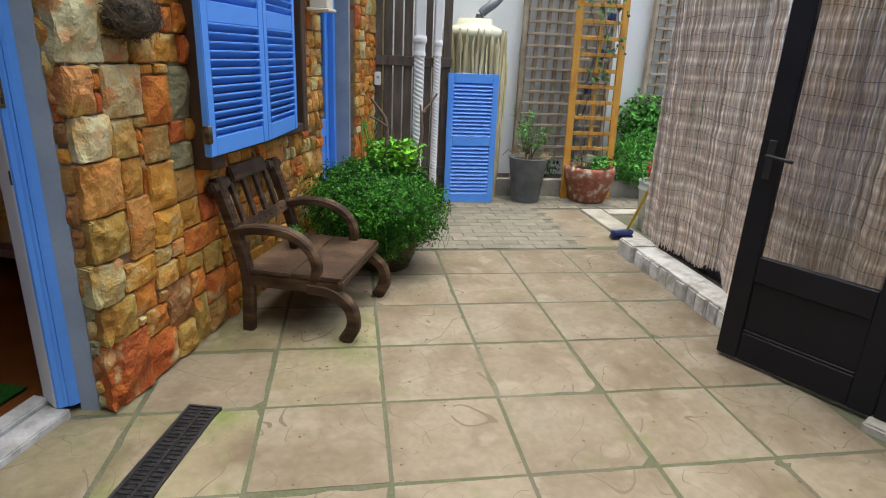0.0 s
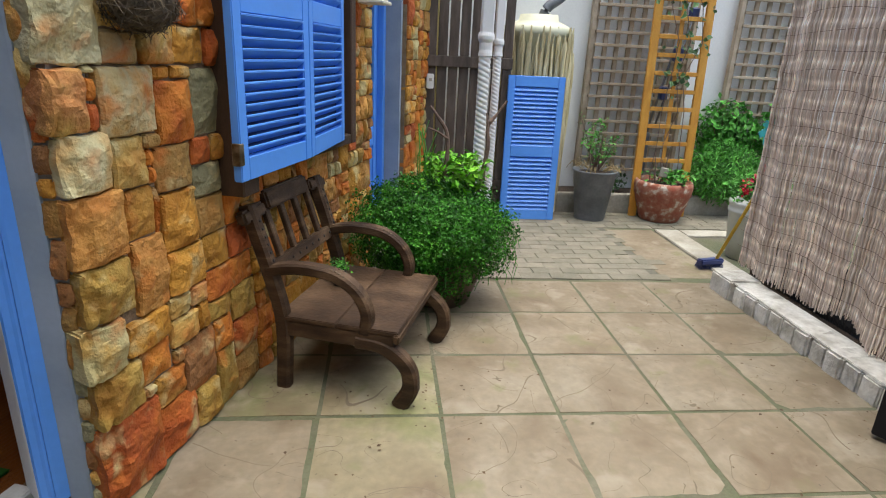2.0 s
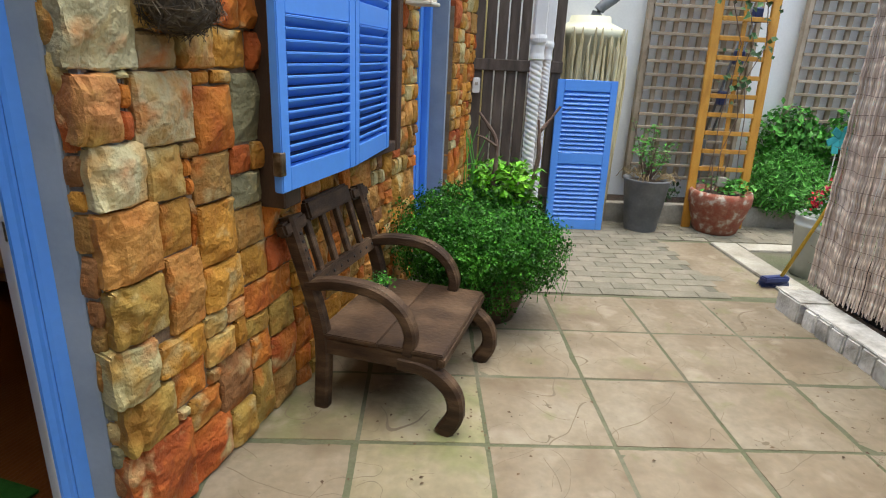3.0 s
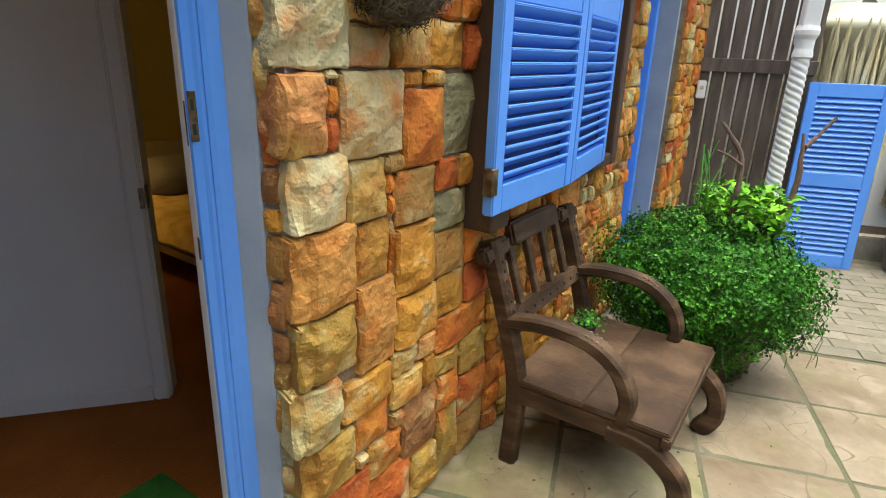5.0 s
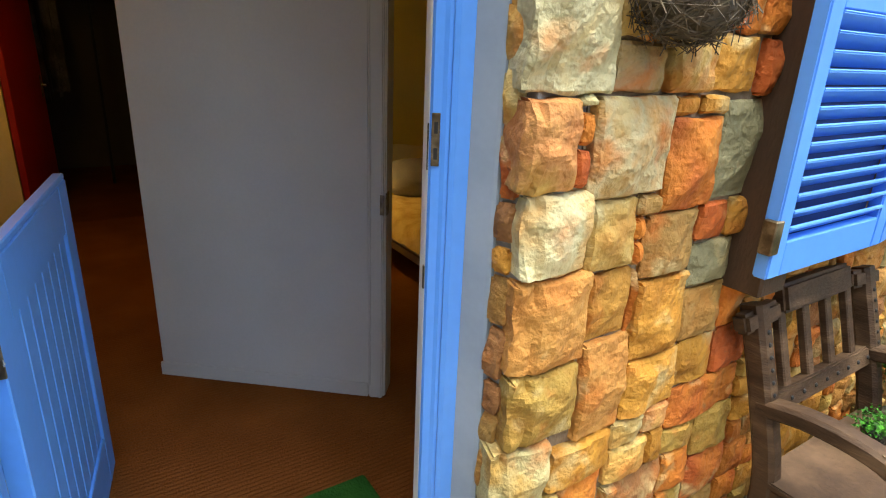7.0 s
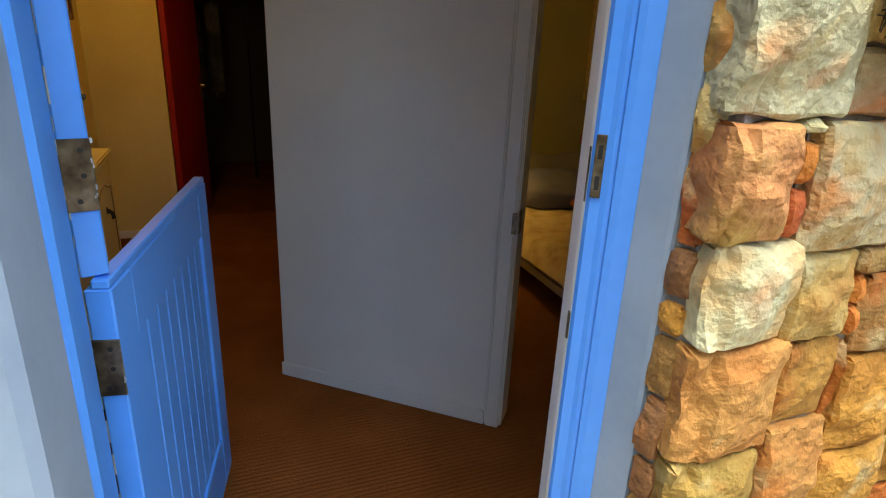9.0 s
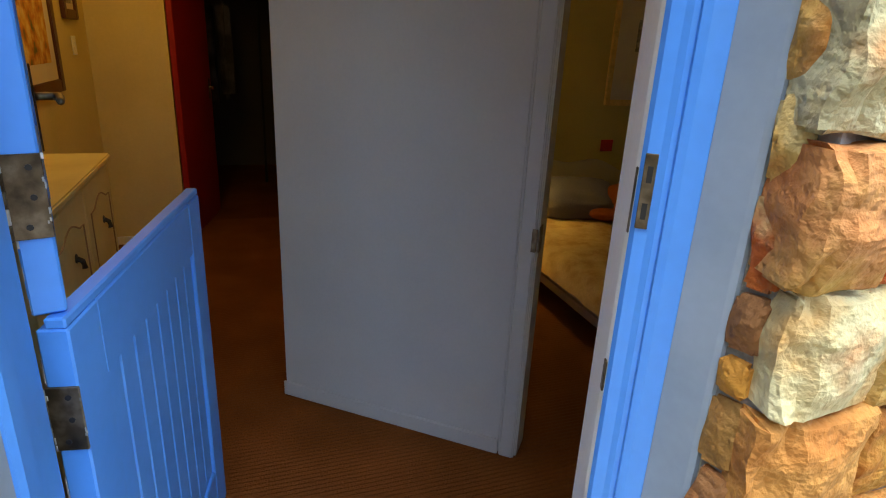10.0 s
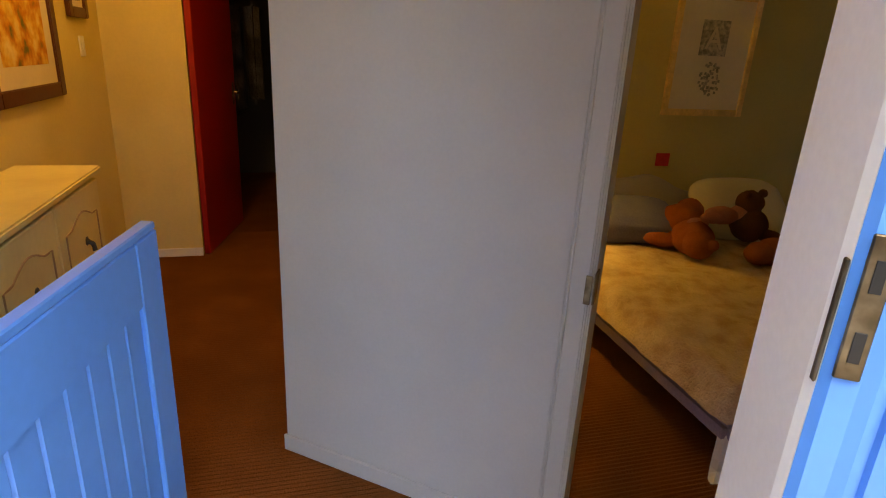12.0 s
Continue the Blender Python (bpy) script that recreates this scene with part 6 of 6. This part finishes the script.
stone(0.658, 0.738, 0.76, 0.895, "orange")
stone(0.155, 0.575, 0.302, 0.822, "peach", 0.03)
stone(0.286, 0.735, 0.302, 0.798, "mauve")
stone(0.305, 0.58, 0.505, 0.735, "gold", 0.03)
stone(0.508, 0.60, 0.665, 0.735, "gold")
stone(0.668, 0.60, 0.84, 0.735, "red")
stone(0.51, 0.475, 0.82, 0.597, "orange")
stone(0.41, 0.50, 0.507, 0.577, "pink")
stone(0.29, 0.497, 0.407, 0.577, "cream")
stone(0.09, 0.46, 0.287, 0.572, "gold", 0.03)
stone(0.29, 0.39, 0.44, 0.494, "cream")
stone(0.443, 0.39, 0.507, 0.497, "gold")
stone(0.14, 0.33, 0.287, 0.457, "orange")
stone(0.195, 0.205, 0.34, 0.327, "dkochre")
stone(0.14, 0.288, 0.192, 0.327, "pale")
stone(0.29, 0.33, 0.34, 0.387, "pale")
stone(0.343, 0.165, 0.53, 0.387, "mauve")
stone(0.533, 0.25, 0.65, 0.387, "orange")
stone(0.51, 0.39, 0.655, 0.472, "olive")
stone(0.658, 0.33, 0.83, 0.472, "olive")
stone(0.195, 0.0, 0.39, 0.202, "red")
stone(0.393, 0.0, 0.53, 0.162, "olive")
stone(0.533, 0.0, 0.655, 0.247, "olive")
stone(0.658, 0.165, 0.84, 0.327, "red")
stone(0.658, 0.0, 0.84, 0.162, "brown")

WARM = ["orange", "ochre", "gold", "peach", "red", "orange", "dkochre", "olive", "cream", "brown", "mauve", "pale", "ochre"]


def fill(y0, z0, y1, z1, rng):
    """Split a stretch of wall into uneven squared stones."""
    w, h = y1 - y0, z1 - z0
    big = max(w, h)
    if big < 0.115 or (w < 0.21 and h < 0.20 and rng.random() < 0.6):
        stone(y0, z0, y1, z1, rng.choice(WARM))
        return
    k = rng.uniform(0.36, 0.64)
    if w * rng.uniform(0.8, 1.2) > h * 1.1:
        fill(y0, z0, y0 + w * k, z1, rng), fill(y0 + w * k, z0, y1, z1, rng)
    else:
        fill(y0, z0, y1, z0 + h * k, rng), fill(y0, z0 + h * k, y1, z1, rng)


rf = random.Random(72)
for r in ((0.842, 0.0, 1.92, 0.475), (0.822, 0.475, 1.92, 0.60), (0.842, 0.60, 1.92, 0.735), (0.762, 0.735, 1.92, 0.897), (1.922, 0.0, 2.31, 1.0), (1.922, 1.0, 2.31, 2.0), (1.922, 2.0, 2.31, 2.88),
          (0.29, 1.565, 0.70, 2.15), (0.145, 1.605, 0.288, 2.15), (0.145, 2.16, 1.92, 2.88), (3.10, 0.0, 3.76, 0.95), (3.10, 0.95, 3.76, 1.9), (3.10, 1.9, 3.76, 2.88),
          (-1.6, 0.0, -1.035, 1.2), (-1.6, 1.2, -1.035, 2.6)):
    fill(*r, rf)
# small stones turning the corner into the doorway, set in grey mortar
DX, DY = Vector((-0.97, -0.22)), math.degrees(math.atan2(-0.97, 0.22))
for col, (u0, u1) in enumerate(((0.004, 0.054),)):
    z = 0.01 - 0.03 * col
    while z < 2.8:
        h = rng.uniform(0.05, 0.14)
        count[0] += 1
        me = stone_mesh(u1 - u0 - 0.004 - rng.uniform(0, 0.008), h - 0.010, 0.012 + rng.uniform(-0.004, 0.006), count[0], STONES[rng.choice(["ochre", "pale", "orange", "tan", "brown", "olive", "mauve", "cream", "green"])], 0.03)
        c = DX * (u0 + u1) / 2
        piece("stone", me, wall, pose(-0.022 + c.x, -0.026 + c.y, z + h / 2, rng.gauss(0, 2), rng.gauss(0, 2), DY))
        z += h
part("corner_mortar", prism(bmesh.new(), [(-0.008, -0.020), (-0.078, -0.037), (-0.078, 0.098), (-0.008, 0.098)], 0, 2.88), MORTAR_GREY, wall)

# paving slabs in a square grid with mossy joints
paving = thing("paving", I, "sandstone-coloured riven paving slabs with mossy joints", "paving", kind="structure")
slabs = []
for k in range(6):
    verts, faces = [], []
    n = 10
    for i in range(n + 1):
        for j in range(n + 1):
            x, y = (i / n - 0.5) * 0.482, (j / n - 0.5) * 0.482
            e = min(0.241 - abs(x), 0.241 - abs(y))
            z = -0.006 * max(0, 1 - e / 0.02) + 0.0016 * noise.noise(Vector((x * 9, y * 9, k * 7))) + 0.0009 * noise.noise(Vector((x * 30, y * 30, k * 5)))
            jx = 0.003 * noise.noise(Vector((y * 20, k, i))) if i in (0, n) else 0
            jy = 0.003 * noise.noise(Vector((x * 20, k, j + 40))) if j in (0, n) else 0
            verts.append((x + jx, y + jy, z))
    for i in range(n):
        for j in range(n):
            a = i * (n + 1) + j
            faces.append((a, a + n + 1, a + n + 2, a + 1))
    rim = [i * (n + 1) for i in range(n + 1)] + [n * (n + 1) + j for j in range(1, n + 1)] + [i * (n + 1) + n for i in range(n - 1, -1, -1)] + [j for j in range(n - 1, 0, -1)]
    b = len(verts)
    verts += [(verts[r][0], verts[r][1], -0.04) for r in rim]
    for i in range(len(rim)):
        faces.append((rim[i], b + i, b + (i + 1) % len(rim), rim[(i + 1) % len(rim)]))
    for mt in (SLAB, SLAB_MOSS):
        me = bpy.data.meshes.new("slab")
        me.from_pydata(verts, [], faces)
        me.materials.append(mt)
        slabs.append(me)
rp = random.Random(81)
for i in range(-6, 9):
    for j in range(-11, 5):
        cx, cy = -0.30 + 0.5 * (i - 0.5), 1.97 + 0.5 * (j - 0.5)
        if (H.inverted() @ Vector((cx, cy, 0))).x < -0.45 or cy > 4.0 or (cx > 1.70):
            continue
        mossy = cx < -0.25 and rp.random() < 0.6
        piece("slab", slabs[2 * rp.randrange(6) + (1 if mossy else 0)], paving, pose(cx, cy, rp.uniform(-0.002, 0.002), rp.gauss(0, 0.12), rp.gauss(0, 0.12), 90 * rp.randrange(4) + rp.gauss(0, 0.3)))

court = thing("brick_paving", I, "worn grey-buff brick pavers at the back of the court", "paving", kind="structure")
part("joint_soil", boxed((-1.1, 4.0, -0.05), (1.395, 6.2, -0.0045)), JOINT_DARK, court)
pv = [mesh_of("paver", boxed((-0.1035, -0.0495, -0.05), (0.1035, 0.0495, 0.0), 0.0018 + 0.0006 * k, 1), PAVER) for k in range(3)]
for j in range(18):
    for i in range(20):
        x = -1.0 + 0.212 * i + (0.106 if j % 2 else 0)
        y = 4.045 + 0.104 * j
        if x > 1.35 + 0.1 * rp.random() and not (y > 5.2 and x < 3.1):
            continue
        if (H.inverted() @ Vector((x, y, 0))).x < 0.0:
            continue
        piece("paver", pv[rp.randrange(3)], court, pose(x + rp.gauss(0, 0.002), y + rp.gauss(0, 0.0015), 0.001 + rp.gauss(0, 0.001), rp.gauss(0, 0.35), rp.gauss(0, 0.35), rp.gauss(0, 1.4)))
pad = thing("concrete_pad", I, "pale concrete pad round a sunken brown drain cover", "pad", kind="structure")
part("pad_side", boxed((1.84, 4.12, -0.03), (2.06, 5.18, 0.012), 0.006, 2), CONCRETE, pad)
part("pad_end", boxed((2.065, 5.0, -0.03), (3.2, 5.18, 0.012), 0.006, 2), CONCRETE, pad)
part("drain_cover", boxed((2.065, 4.12, -0.03), (3.2, 4.995, -0.008), 0.004), TERRACOTTA, pad, "rusty brown sunken cover")
part("mossy_concrete", boxed((1.40, 4.04, -0.03), (1.835, 5.2, -0.004), 0.006), SLAB, pad, "mossy worn concrete strip")

rl = random.Random(91)
spots = [(rl.uniform(-0.9, 1.6), rl.uniform(0.6, 4.0)) for _ in range(90)] + [(rl.gauss(1.35, 0.2), rl.uniform(1.2, 3.9)) for _ in range(70)] + [(rl.gauss(-0.55, 0.25), rl.gauss(2.55, 0.3)) for _ in range(40)]
v, f = leaf_cloud([(x, y, 0.004) for x, y in spots], [(0, 0, 5)] * len(spots), 0.010, rl, 1.6, 0.15)
litter = thing("leaf_litter", I, "scattered dry leaf bits lying on the paving", "litter", kind="stuff")
raw("dry_leaf_bits", v, f, STRAW_DARK, litter, kind="stuff")

for ob in scene.objects:
    if ob.name.startswith("pane"):
        ob.visible_shadow = False
